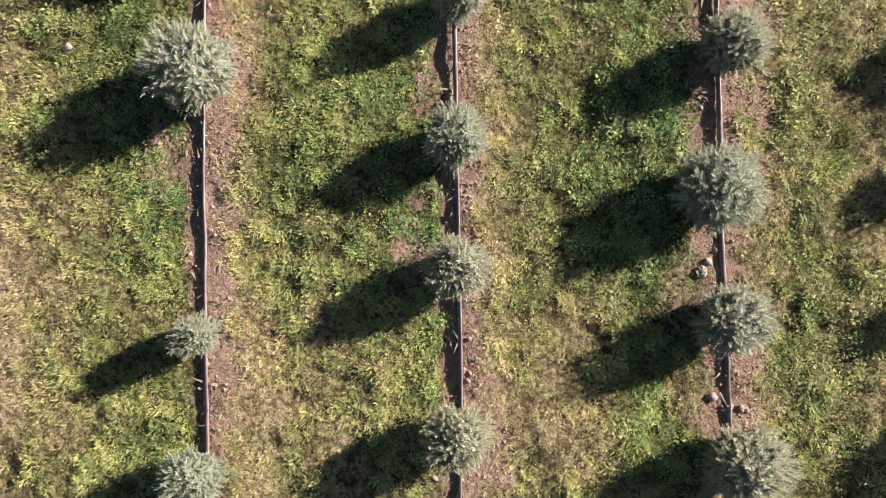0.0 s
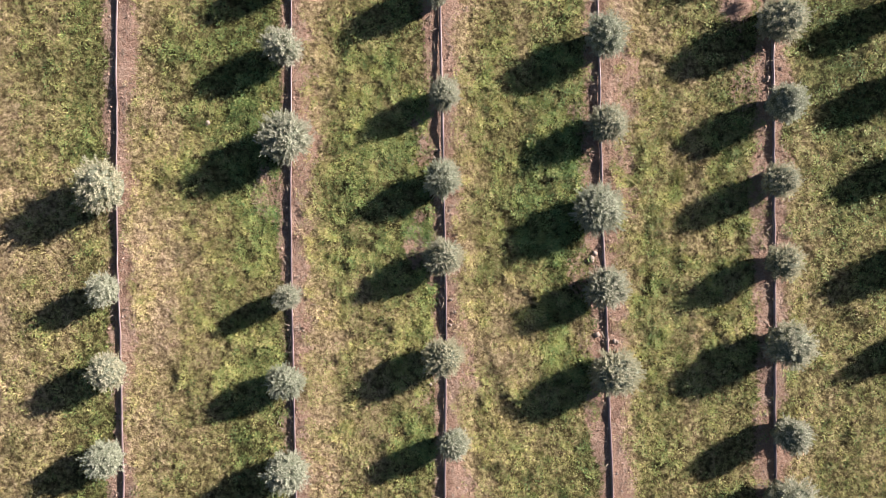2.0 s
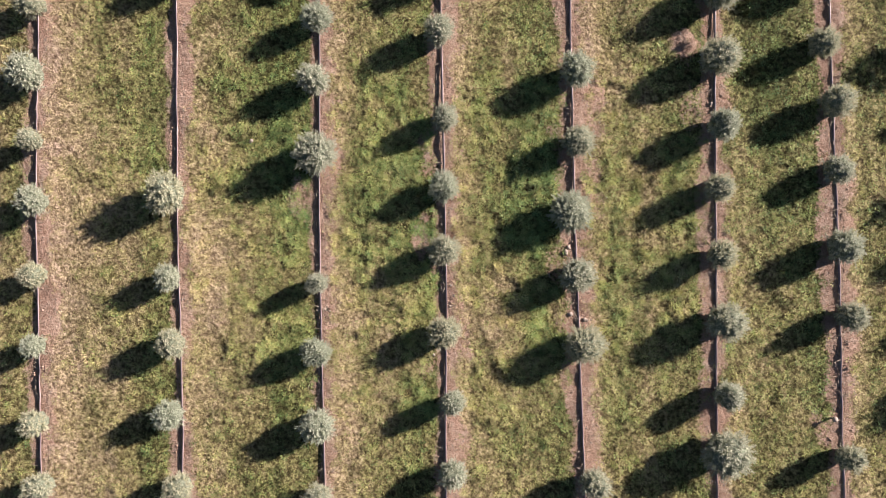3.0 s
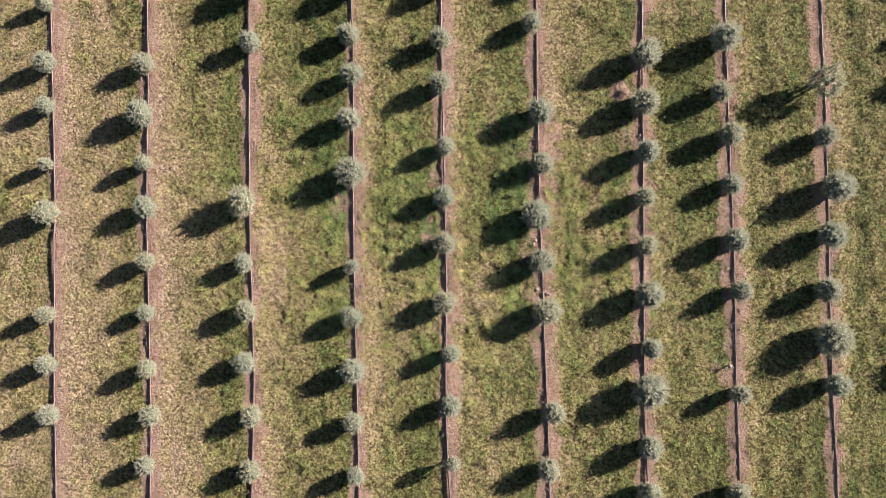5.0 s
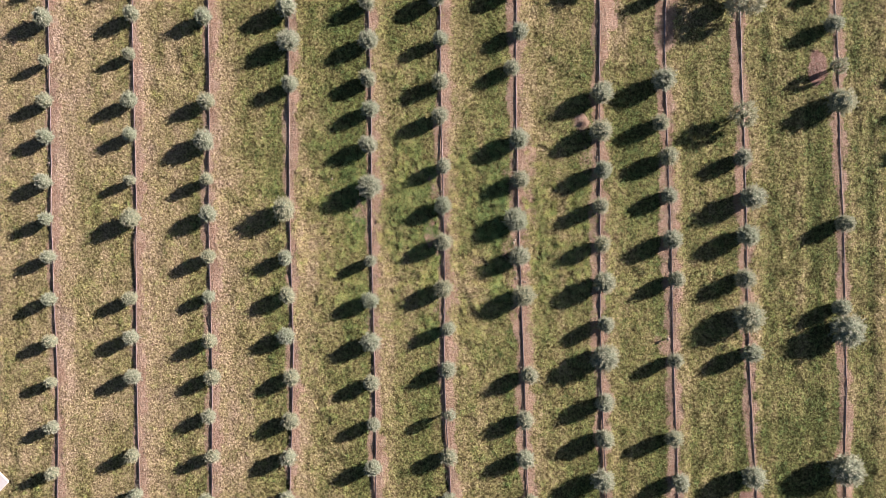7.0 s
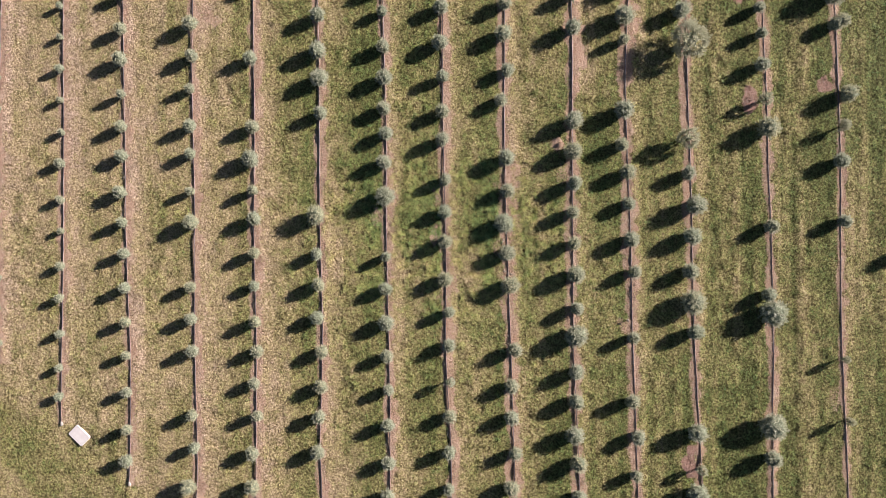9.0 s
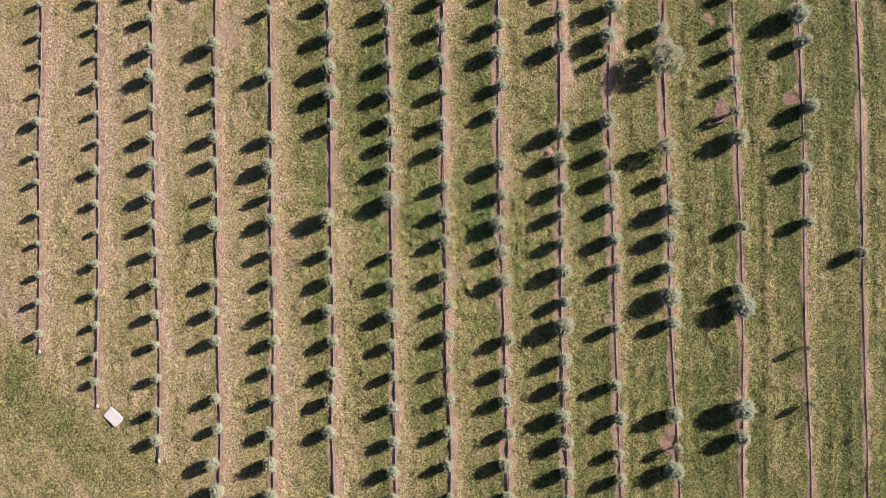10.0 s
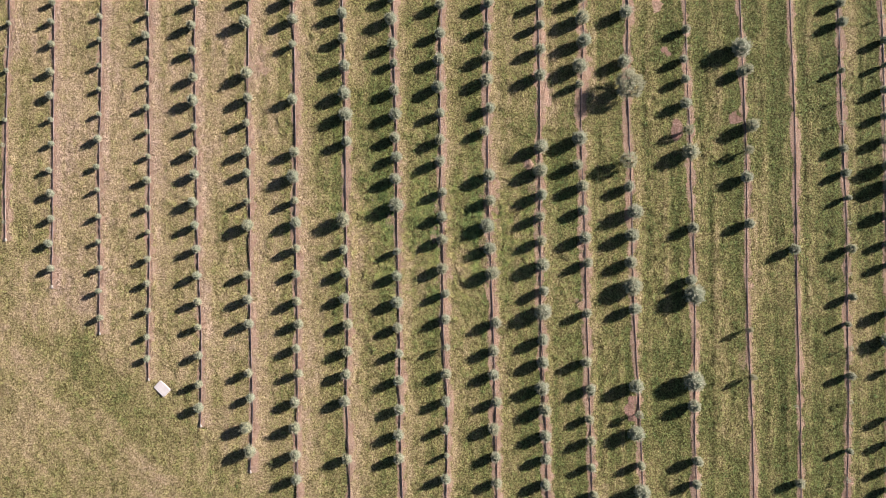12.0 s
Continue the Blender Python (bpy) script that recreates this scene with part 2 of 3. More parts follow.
planted_row([(-3.83, 9.37), (-3.8, 7.64), (-3.71, 6.34), (-3.72, 5.03), (-3.71, 2.82), (-3.71, 1.08), (-3.69, -0.65), (-3.63, -1.52), (-3.61, -3.73), (-3.68, -5.03), (-3.72, -6.5), (-3.66, -7.62), (-3.57, -8.49), (-3.6, -9.35), (-3.56, -10.27)],
            [(-3.92, 9.65, 0.38), (-3.81, 8.79, 0.41), (-3.78, 7.8, 0.39), (-3.7, 6.72, 0.41), (-3.75, 5.63, 0.48), (-3.69, 4.81, 0.53), (-3.64, 3.75, 0.38), (-3.76, 0.7, 0.55), (-3.78, -0.48, 0.36), (-3.71, -1.38, 0.4), (-3.74, -2.4, 0.39), (-3.62, -3.4, 0.38), (-3.64, -4.44, 0.39), (-3.68, -5.34, 0.39), (-3.73, -6.41, 0.43), (-3.66, -8.65, 0.38)])
planted_row([(-1.83, 9.37), (-1.79, 8.07), (-1.78, 5.9), (-1.7, 4.16), (-1.68, 2.81), (-1.69, 0.64), (-1.69, -0.66), (-1.64, -1.96), (-1.6, -3.74), (-1.58, -5.9), (-1.6, -7.2), (-1.58, -8.5), (-1.5, -10.28)],
            [(-1.9, 9.43, 0.39), (-1.9, 8.56, 0.48), (-1.82, 7.58, 0.39), (-1.78, 6.82, 0.31), (-1.78, 5.77, 0.41), (-1.74, 4.82, 0.44), (-1.74, 3.92, 0.38), (-1.7, 3.14, 0.43), (-1.75, 2.28, 0.44), (-1.71, 1.24, 0.55), (-1.7, -0.55, 0.31), (-1.71, -1.53, 0.42), (-1.68, -2.55, 0.44), (-1.68, -3.54, 0.38), (-1.62, -4.54, 0.34), (-1.62, -5.61, 0.39), (-1.62, -6.77, 0.41), (-1.65, -7.74, 0.39), (-1.65, -8.65, 0.44)])
planted_row([(0.1, 9.37), (0.01, 5.98), (0.04, 2.81), (0.1, 0.46), (0.13, -1.79), (0.07, -3.75), (0.29, -6.24), (0.26, -8.47), (0.2, -10.29)],
            [(0.04, 9.13, 0.39), (0.02, 8.01, 0.38), (-0.01, 6.97, 0.43), (-0.04, 5.89, 0.44), (0.02, 4.86, 0.38), (0.0, 3.83, 0.39), (0.03, 2.96, 0.42), (0.11, 1.76, 0.37), (0.08, 0.78, 0.4), (0.07, -0.1, 0.43), (0.1, -1.26, 0.45), (0.2, -2.21, 0.36), (0.2, -3.24, 0.39), (0.23, -4.29, 0.29), (0.22, -5.36, 0.38), (0.22, -6.43, 0.41), (0.2, -7.52, 0.34), (0.21, -8.57, 0.22), (0.19, -9.49, 0.39)])
planted_row([(1.92, 9.37), (1.87, 8.5), (1.93, 6.76), (1.89, 5.03), (1.89, 2.8), (1.93, 1.07), (1.98, -0.67), (2.03, -1.97), (2.1, -3.76), (2.15, -5.92), (2.2, -7.66), (2.23, -10.31)],
            [(1.92, 9.17, 0.39), (1.86, 8.19, 0.34), (1.88, 7.1, 0.43), (1.86, 6.16, 0.5), (1.96, 5.07, 0.39), (1.79, 4.17, 0.38), (1.93, 2.41, 0.47), (1.98, 1.41, 0.43), (1.85, 0.43, 0.55), (1.95, -0.44, 0.48), (2.04, -1.42, 0.56), (2.18, -3.38, 0.41), (2.07, -4.46, 0.43), (2.1, -5.41, 0.43), (2.21, -6.45, 0.39), (2.07, -7.51, 0.46), (2.16, -8.64, 0.39), (2.2, -9.63, 0.38)])
planted_row([(3.9, 9.37), (3.92, 7.63), (3.99, 5.89), (3.94, 4.15), (3.96, 2.8), (3.97, 0.63), (3.97, -3.76), (4.11, -5.93), (4.14, -7.67), (4.24, -10.32)],
            [(3.95, 9.18, 0.34), (3.95, 8.32, 0.31), (3.94, 7.36, 0.38), (3.95, 6.32, 0.43), (3.96, 3.51, 0.48), (3.96, 2.6, 0.49), (4.0, 1.67, 0.39), (3.95, 0.77, 0.37), (3.98, -0.17, 0.37), (4.0, -1.11, 0.49), (4.04, -2.11, 0.37), (4.02, -2.92, 0.59), (4.03, -4.04, 0.41), (4.02, -4.9, 0.44), (4.01, -5.93, 0.48), (4.1, -6.79, 0.46), (4.1, -7.79, 0.43), (4.14, -8.74, 0.36), (4.12, -9.72, 0.41)])
planted_row([(5.7, 9.37), (5.71, 7.19), (5.57, 5.89), (5.59, 4.15), (5.62, 2.79), (5.7, 1.06), (5.76, -1.12), (5.76, -2.42), (5.79, -3.77), (5.87, -5.51), (5.93, -7.68), (5.97, -10.33)],
            [(5.55, 9.39, 0.39), (5.62, 8.59, 0.53), (5.66, 7.68, 0.53), (5.52, 6.68, 0.56), (5.5, 5.99, 0.29), (5.47, 3.85, 0.51), (5.43, 2.82, 0.39), (5.61, 1.96, 0.43), (5.62, 1.04, 0.39), (5.7, -0.03, 0.44), (5.77, -1.03, 0.36), (5.74, -3.03, 0.34), (5.72, -4.91, 0.39), (5.86, -6.03, 0.41), (5.84, -7.17, 0.31), (5.89, -8.02, 0.36), (5.89, -9.06, 0.31), (6.0, -10.14, 0.34)])
planted_row([(7.48, 9.37), (7.45, 7.19), (7.42, 5.45), (7.52, 4.15), (7.54, 2.79), (7.6, 1.05), (7.61, -1.12), (7.68, -3.78), (7.81, -5.95), (7.91, -7.69), (7.99, -10.34)],
            [(7.31, 8.81, 0.48), (7.26, 6.87, 0.43), (7.46, 5.93, 0.95), (7.39, 3.02, 0.6), (7.42, 1.95, 0.41), (7.63, 0.95, 0.55), (7.55, 0.05, 0.48), (7.49, -0.99, 0.44), (7.56, -1.97, 0.68), (7.65, -2.84, 0.44), (7.67, -5.86, 0.51), (7.77, -7.0, 0.31), (7.68, -7.75, 0.53), (7.86, -8.99, 0.31), (7.87, -10.03, 0.51)])
planted_row([(9.75, 9.37), (9.77, 7.19), (9.82, 5.88), (9.95, 4.14), (9.9, 2.78), (10.0, 1.04), (10.06, -0.7), (10.08, -1.57), (10.09, -3.79), (10.03, -5.53), (10.05, -7.26), (10.05, -9.0), (10.14, -10.35)],
            [(9.7, 8.15, 0.31), (9.61, 6.98, 0.29), (9.67, 6.2, 0.29), (9.66, 5.23, 0.43), (9.78, 4.2, 0.38), (9.84, 3.32, 0.6), (9.95, 0.34, 0.38), (9.86, -1.72, 0.42), (9.98, -2.3, 0.7), (9.94, -5.68, 0.72), (9.96, -6.65, 0.43), (10.09, -8.82, 0.38), (10.05, -9.73, 0.34)])
planted_row([(11.91, 9.37), (11.97, 8.06), (12.04, 6.75), (12.09, 5.01), (12.17, 2.78), (12.17, 0.6), (12.15, -1.57), (12.18, -3.8), (12.28, -5.54), (12.34, -7.71), (12.37, -9.19), (12.41, -10.37)],
            [(11.82, 7.43, 0.68), (11.91, 6.46, 0.38), (12.13, 6.55, 0.38), (12.27, 4.36, 0.48), (12.1, 3.37, 0.34), (12.07, 2.32, 0.44), (12.17, 0.49, 0.38), (12.14, -3.67, 0.22), (12.24, -5.56, 0.23)])
planted_row([(13.9, 9.36), (13.94, 7.62), (14.04, 5.88), (14.1, 4.13), (14.12, 2.77), (14.12, 1.03), (14.16, -0.71), (14.12, -2.45), (14.19, -3.81), (14.22, -5.98), (14.26, -7.72), (14.26, -10.38)],
            [(13.96, -0.54, 0.38), (13.98, -6.71, 0.12), (14.13, -9.72, 0.31)])
planted_row([(15.83, 9.36), (15.89, 7.18), (15.94, 5.87), (15.98, 4.56), (16.04, 2.77), (16.14, 1.03), (16.14, -1.59), (16.15, -3.82), (16.17, -5.99), (16.16, -8.17), (16.09, -10.39)],
            [(15.84, 9.19, 0.29), (15.85, 8.43, 0.38), (15.81, 7.31, 0.09), (15.86, 6.51, 0.21), (15.9, 5.38, 0.17), (15.89, 4.46, 0.19), (15.92, 3.46, 0.29), (15.98, 2.49, 0.29), (16.09, 1.5, 0.21), (16.08, 0.52, 0.17), (16.17, -0.5, 0.34), (16.14, -1.5, 0.14), (16.22, -2.42, 0.29), (16.07, -3.48, 0.21), (16.15, -4.43, 0.19), (16.15, -5.53, 0.31), (16.13, -6.54, 0.17), (16.14, -7.37, 0.12), (16.12, -8.49, 0.22), (16.04, -9.62, 0.17)])
planted_row([(17.54, 9.36), (17.59, 8.05), (17.65, 5.87), (17.68, 2.76), (17.72, -0.72), (17.76, -3.82), (17.76, -7.3), (17.76, -10.4)],
            [(17.49, 8.64, 0.17), (17.58, 7.71, 0.29), (17.58, 6.72, 0.22), (17.56, 5.75, 0.31), (17.57, 4.71, 0.31), (17.61, 3.79, 0.39), (17.69, 2.73, 0.51), (17.76, 2.04, 0.56), (17.75, 0.88, 0.43), (17.72, -0.29, 0.31), (17.74, -1.15, 0.31), (17.73, -3.06, 0.43), (17.65, -4.14, 0.51), (17.7, -5.33, 0.26), (17.67, -7.23, 0.31), (17.67, -8.23, 0.29), (17.66, -9.26, 0.29), (17.66, -10.04, 0.29)])

# ---- fields of soil, dryness and height ----
def lattice(x, y, size, seed):
    """Smooth noise from -1 to 1 with cells of that size."""
    table = np.random.RandomState(seed).rand(256, 256) * 2 - 1
    u, v = x / size + 91.3, y / size + 47.9
    i, j = np.floor(u).astype(int), np.floor(v).astype(int)
    a, b = u - i, v - j
    a, b = a * a * (3 - 2 * a), b * b * (3 - 2 * b)
    i0, i1, j0, j1 = i % 256, (i + 1) % 256, j % 256, (j + 1) % 256
    return (table[i0, j0] * (1 - a) + table[i1, j0] * a) * (1 - b) + (table[i0, j1] * (1 - a) + table[i1, j1] * a) * b


def step(x, lo, hi):
    t = np.clip((x - lo) / (hi - lo), 0, 1)
    return t * t * (3 - 2 * t)


def line_x(line, y):
    pts = sorted((b, a) for a, b in line)
    return sum(np.interp(y + s, [p[0] for p in pts], [p[1] for p in pts]) for s in (-1.2, -0.6, 0.0, 0.6, 1.2)) / 5


def line_end(line):
    low = min(b for a, b in line)
    return low if low > -9.5 else -13.0


def side(x, y):
    """Signed distance to the nearest drip line (right of it positive), with the ends of the rows."""
    best = np.full(np.shape(x), 9.0)
    for line, plants in planted:
        d = x - line_x(line, y)
        d = np.where((y < line_end(line) - 0.1) | (y > 13.0), 9.0, d)
        best = np.where(np.abs(d) < np.abs(best), d, best)
    return best


# bare or dug-over patches: x, y, half width, half length, strength
PATCHES = [(4.15, 5.7, 0.25, 0.8, 0.85), (5.7, 6.7, 0.3, 0.7, 0.8), (3.6, 2.82, 0.28, 0.3, 0.93), (2.18, 1.95, 0.2, 0.6, 0.65), (2.25, 0.9, 0.15, 0.5, 0.6),
           (8.99, 7.31, 0.2, 0.3, 1.0), (8.64, 9.2, 0.18, 0.3, 0.9), (11.72, 4.69, 0.22, 0.22, 1.05), (9.4, 4.25, 0.22, 0.42, 0.95), (10.0, 4.4, 0.12, 0.7, 0.8),
           (7.5, -6.8, 0.22, 0.5, 1.05), (-7.0, 6.9, 0.32, 0.7, 0.6), (10.15, -4.9, 0.14, 0.7, 0.7), (1.75, 1.55, 0.2, 0.3, 0.5),
           (-1.95, 0.5, 0.16, 0.45, 0.6), (1.72, -0.3, 0.2, 0.3, 0.5), (0.3, -1.3, 0.2, 0.7, 0.6), (-1.55, -0.9, 0.2, 0.7, 0.5), (11.95, -5.0, 0.15, 0.6, 0.45),
           (-0.2, 0.1, 0.15, 0.3, 0.7), (1.75, 0.85, 0.2, 0.25, 0.5), (3.7, 1.9, 0.2, 0.4, 0.5), (-0.15, 1.3, 0.15, 0.35, 0.6), (1.75, -1.15, 0.18, 0.3, 0.5),
           (5.55, -2.6, 0.2, 0.4, 0.6), (-0.1, -1.75, 0.2, 0.3, 0.55)]


def soil_at(x, y):
    d = side(x, y)
    right = 0.115 + 0.03 * step(x, -3.0, -1.0) + 0.08 * lattice(x, y, 1.1, 3) + 0.12 * lattice(x, y, 0.25, 4) - 0.08 * step(x, 4.0, 9.0) - 0.02 * step(-x, 6.0, 9.0)
    left = 0.13 + 0.07 * step(x, 0.5, 2.0) * (1 - step(x, 8.0, 11.0)) + 0.10 * lattice(x, y, 0.7, 5) + 0.05 * lattice(x, y, 0.2, 6)
    soil = np.where(d > 0, 1 - 0.9 * step(d, right - 0.15, right + 0.22), 0.8 * (1 - step(-d, left - 0.1, left + 0.12)))
    for px, py, w, l, s in PATCHES:
        q = ((x - px) / w) ** 2 + ((y - py) / l) ** 2 + 1.3 * lattice(x, y, 0.2, 8)
        soil = np.maximum(soil, s * (1 - step(q, 0.1, 1.9)))
    return soil


# greener or drier places: x, y, half width, half length, how much drier
SPOTS = [(-3.35, -1.0, 0.45, 1.3, 0.10), (-0.9, 0.9, 0.6, 1.5, -0.08), (0.9, 1.0, 0.6, 1.2, -0.04), (-2.7, 2.6, 0.8, 1.2, -0.10), (4.55, 2.4, 0.25, 0.9, -0.22),
         (-4.6, 3.5, 0.8, 3.0, -0.14), (-2.6, 5.0, 0.7, 2.6, -0.14), (-0.6, -0.9, 0.5, 0.8, 0.05), (-7.0, 6.9, 0.5, 0.8, 0.12), (-6.9, -2.5, 0.6, 3.0, 0.08), (-4.9, -4.5, 0.5, 3.0, 0.10),
         (-2.9, -6.0, 0.6, 3.0, 0.10), (0.9, -5.0, 0.6, 2.5, 0.06), (-17.6, 3.0, 1.0, 3.0, -0.25), (8.0, 5.2, 0.5, 0.7, -0.12), (-9.8, -6.0, 1.6, 1.5, -0.08), (0.9, -0.9, 0.5, 0.8, 0.06),
         (-2.4, 1.1, 0.9, 1.0, -0.08), (3.0, 1.0, 0.7, 2.0, 0.12), (1.5, 2.5, 2.2, 1.5, 0.08), (0.9, -0.8, 2.0, 0.8, 0.05)]


def dug_at(x, y):
    dug = np.zeros(np.shape(x))
    for px, py, w, l, s in PATCHES:
        if s >= 0.95:
            q = ((x - px) / w) ** 2 + ((y - py) / l) ** 2
            dug = np.maximum(dug, 1 - step(q, 1.2, 3.0))
    return dug


def dry_at(x, y):
    d = side(x, y)
    dry = np.interp(x, [-12.0, -9.0, -5.0, -1.0, 3.0, 8.0, 12.0], [0.48, 0.46, 0.35, 0.27, 0.28, 0.20, 0.19])
    inside = np.abs(d) < 3.0
    right = (0.17 - 0.11 * step(x, 1.0, 6.0)) * (1 - step(d, 0.15, 0.75 + 0.25 * lattice(x, y, 0.9, 17)))
    left = -(0.04 + 0.08 * step(x, -10.0, -6.0)) * (1 - step(-d, 0.35, 1.0))
    dry = dry + inside * np.where(d > 0, right, left)
    # past the ends of the rows: a greener strip, then trodden dry ground
    past = -17.2 - x - y + 0.7 * lattice(x, y, 2.0, 18) + 0.5 * lattice(x, y, 0.7, 19)
    dry = dry - 0.10 * step(past, -0.2, 0.8) * (1 - step(past, 2.2, 4.2)) - 0.07 * step(past, 3.0, 5.0)
    dry = dry + 0.09 * step(past, 0.0, 1.0) * lattice((x + y) * 0.7, (x - y) * 0.08, 0.25, 20)
    for px, py, w, l, s in SPOTS:
        dry = dry + s * np.exp(-((x - px) / w) ** 2 - ((y - py) / l) ** 2)
    dry = dry + 0.11 * lattice(x, y, 2.6, 11) + 0.07 * lattice(x, y, 0.7, 12) + 0.10 * lattice(x, y, 0.22, 14) + 0.06 * lattice(x, y * 0.4, 0.2, 15)
    # traces of the mower along the rows
    dry = dry + inside * (0.07 + 0.07 * step(x, 3.0, 8.0)) * (lattice(x, y * 0.03, 0.22, 13) + 0.6 * lattice(x, y * 0.04, 0.09, 16))
    return np.clip(dry, 0, 1)


def height_at(x, y):
    d = side(x, y)
    strip = 1 - step(np.abs(d - 0.1), 0.06, 0.28)
    berm = 0.022 * strip
    heap = 0.05 * np.exp(-((x - 3.58) / 0.24) ** 2 - ((y - 2.82) / 0.25) ** 2) * (1 + 1.2 * lattice(x, y, 0.14, 24))
    rough = 1 - 0.55 * (1 - step(np.abs(d), 0.15, 0.35))
    return berm + heap + 0.018 * lattice(x, y, 1.3, 21) + rough * 0.015 * lattice(x, y, 0.33, 22) + (rough * (0.016 * lattice(x, y, 0.18, 23) + 0.019 * lattice(x, y, 0.105, 25)) + step(x, 2.0, 7.0) * (0.015 * lattice(x, y * 0.03, 0.22, 13) + 0.003 * lattice(x, y * 0.04, 0.09, 16))) * (np.abs(x) < 19)


def ground_z(x, y):
    return float(height_at(np.array([float(x)]), np.array([float(y)]))[0])


# ---- helpers for meshes ----
def link_mesh(name, verts, faces, material, parent=None, label="", smooth=False):
    data = bpy.data.meshes.new(name)
    data.from_pydata([tuple(v) for v in verts], [], faces)
    data.materials.append(material)
    if smooth:
        data.polygons.foreach_set("use_smooth", [True] * len(data.polygons))
    ob = new(name, data)
    ob.parent = parent
    if label:
        tagged(ob, label)
    return ob


def part(name, bm, material, parent=None, label="", smooth=True):
    data = bpy.data.meshes.new(name)
    bm.to_mesh(data)
    bm.free()
    data.materials.append(material)
    data.polygons.foreach_set("use_smooth", [smooth] * len(data.polygons))
    ob = new(name, data)
    ob.parent = parent
    if label:
        tagged(ob, label)
    return ob


def big_mesh(name, verts, size, material, **fields):
    """A mesh of many loose faces with that many corners each, and one number a corner for each field."""
    verts = np.asarray(verts, dtype=np.float32).reshape(-1, 3)
    count = len(verts)
    data = bpy.data.meshes.new(name)
    data.vertices.add(count)
    data.vertices.foreach_set("co", verts.ravel())
    data.loops.add(count)
    data.loops.foreach_set("vertex_index", np.arange(count, dtype=np.int32))
    data.polygons.add(count // size)
    data.polygons.foreach_set("loop_start", np.arange(0, count, size, dtype=np.int32))
    for key, values in fields.items():
        data.attributes.new(key, "FLOAT", "POINT").data.foreach_set("value", np.asarray(values, dtype=np.float32))
    data.update(calc_edges=True)
    data.materials.append(material)
    return new(name, data)


# ---- the ground: one sheet, fine under the rows, wide to the horizon ----
def build_ground():
    def axis(half, cell, reach):
        inner = np.arange(-half, half + cell / 2, cell)
        outer = half + np.cumsum(cell * 1.35 ** np.arange(1, 27))
        outer = outer[outer < reach]
        outer = np.append(outer, reach)
        return np.concatenate([-outer[::-1], inner, outer])

    xs, ys = axis(19.6, 0.075, 900.0), axis(12.0, 0.075, 900.0)
    gx, gy = np.meshgrid(xs, ys)
    x, y = gx.ravel(), gy.ravel()
    z = height_at(x, y)
    nx, ny = len(xs), len(ys)
    idx = np.arange(nx * ny).reshape(ny, nx)
    quads = np.stack([idx[:-1, :-1], idx[:-1, 1:], idx[1:, 1:], idx[1:, :-1]], -1).reshape(-1, 4)
    data = bpy.data.meshes.new("ground")
    data.vertices.add(len(x))
    data.vertices.foreach_set("co", np.stack([x, y, z], -1).astype(np.float32).ravel())
    data.loops.add(quads.size)
    data.loops.foreach_set("vertex_index", quads.astype(np.int32).ravel())
    data.polygons.add(len(quads))
    data.polygons.foreach_set("loop_start", np.arange(0, quads.size, 4, dtype=np.int32))
    data.attributes.new("soil", "FLOAT", "POINT").data.foreach_set("value", soil_at(x, y).astype(np.float32))
    data.attributes.new("dry", "FLOAT", "POINT").data.foreach_set("value", dry_at(x, y).astype(np.float32))
    data.attributes.new("dug", "FLOAT", "POINT").data.foreach_set("value", dug_at(x, y).astype(np.float32))
    data.update(calc_edges=True)
    data.polygons.foreach_set("use_smooth", [True] * len(quads))
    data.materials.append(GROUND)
    ob = new("ground", data)
    tagged(ob, "mown grass field with bare reddish soil strips along the rows", "ground", kind="structure")


build_ground()


# ---- drip lines: flat plastic tape standing on edge, one to a row ----
def build_line(number, line):
    top, low = 12.5, line_end(line)
    if low < -12:
        low = -12.0
    thin = 0.65 if line[0][0] > 8.5 else 0.8
    ys = np.arange(low, top, 0.12)
    xs = line_x(line, ys) + 0.006 * lattice(ys, ys * 0 + number * 7.7, 0.8, 31)
    lift = np.clip(lattice(ys, ys * 0 + number * 3.1, 1.1, 32) - 0.3, 0, 1) * 0.035
    zs = height_at(xs - 0.03, ys) + (0.017 if line[0][0] < 1.5 else 0.012 if line[0][0] < 4.5 else 0.005) + lift * thin
    tilt = 0.8 + 0.35 * lattice(ys, ys * 0 + number * 5.3, 0.9, 33)
    ring = [(0.009, -0.017), (0.012, 0.0), (0.009, 0.017), (0.0, 0.023), (-0.009, 0.017), (-0.012, 0.0), (-0.009, -0.017), (0.0, -0.023)]
    verts, faces = [], []
    for x, y, z, a in zip(xs, ys, zs, tilt):
        verts += [(x + thin * (u * math.cos(a) + v * math.sin(a)), y, z + thin * (v * math.cos(a) - u * math.sin(a))) for u, v in ring]
    for i in range(len(ys) - 1):
        for k in range(8):
            a, b = i * 8 + k, i * 8 + (k + 1) % 8
            faces.append((a, b, b + 8, a + 8))
    faces += [tuple(range(7, -1, -1)), tuple(range(len(verts) - 8, len(verts)))]
    ob = link_mesh("drip_line", verts, faces, TAPE, smooth=True)
    tagged(ob, "black flat drip irrigation line, dusty, stretched along a row of lavender", "irrigation line", "drip lines of the rows")
    if low > -11:
        bm = bmesh.new()
        bmesh.ops.create_cube(bm, size=1.0)
        bmesh.ops.bevel(bm, geom=bm.edges[:], offset=0.2, segments=2, affect="EDGES", profile=0.6)
        for v in bm.verts:
            fan = 1.0 + 0.7 * (v.co.y < 0)
            v.co = Vector((v.co.x * 0.045 * fan, v.co.y * 0.12, v.co.z * 0.03))
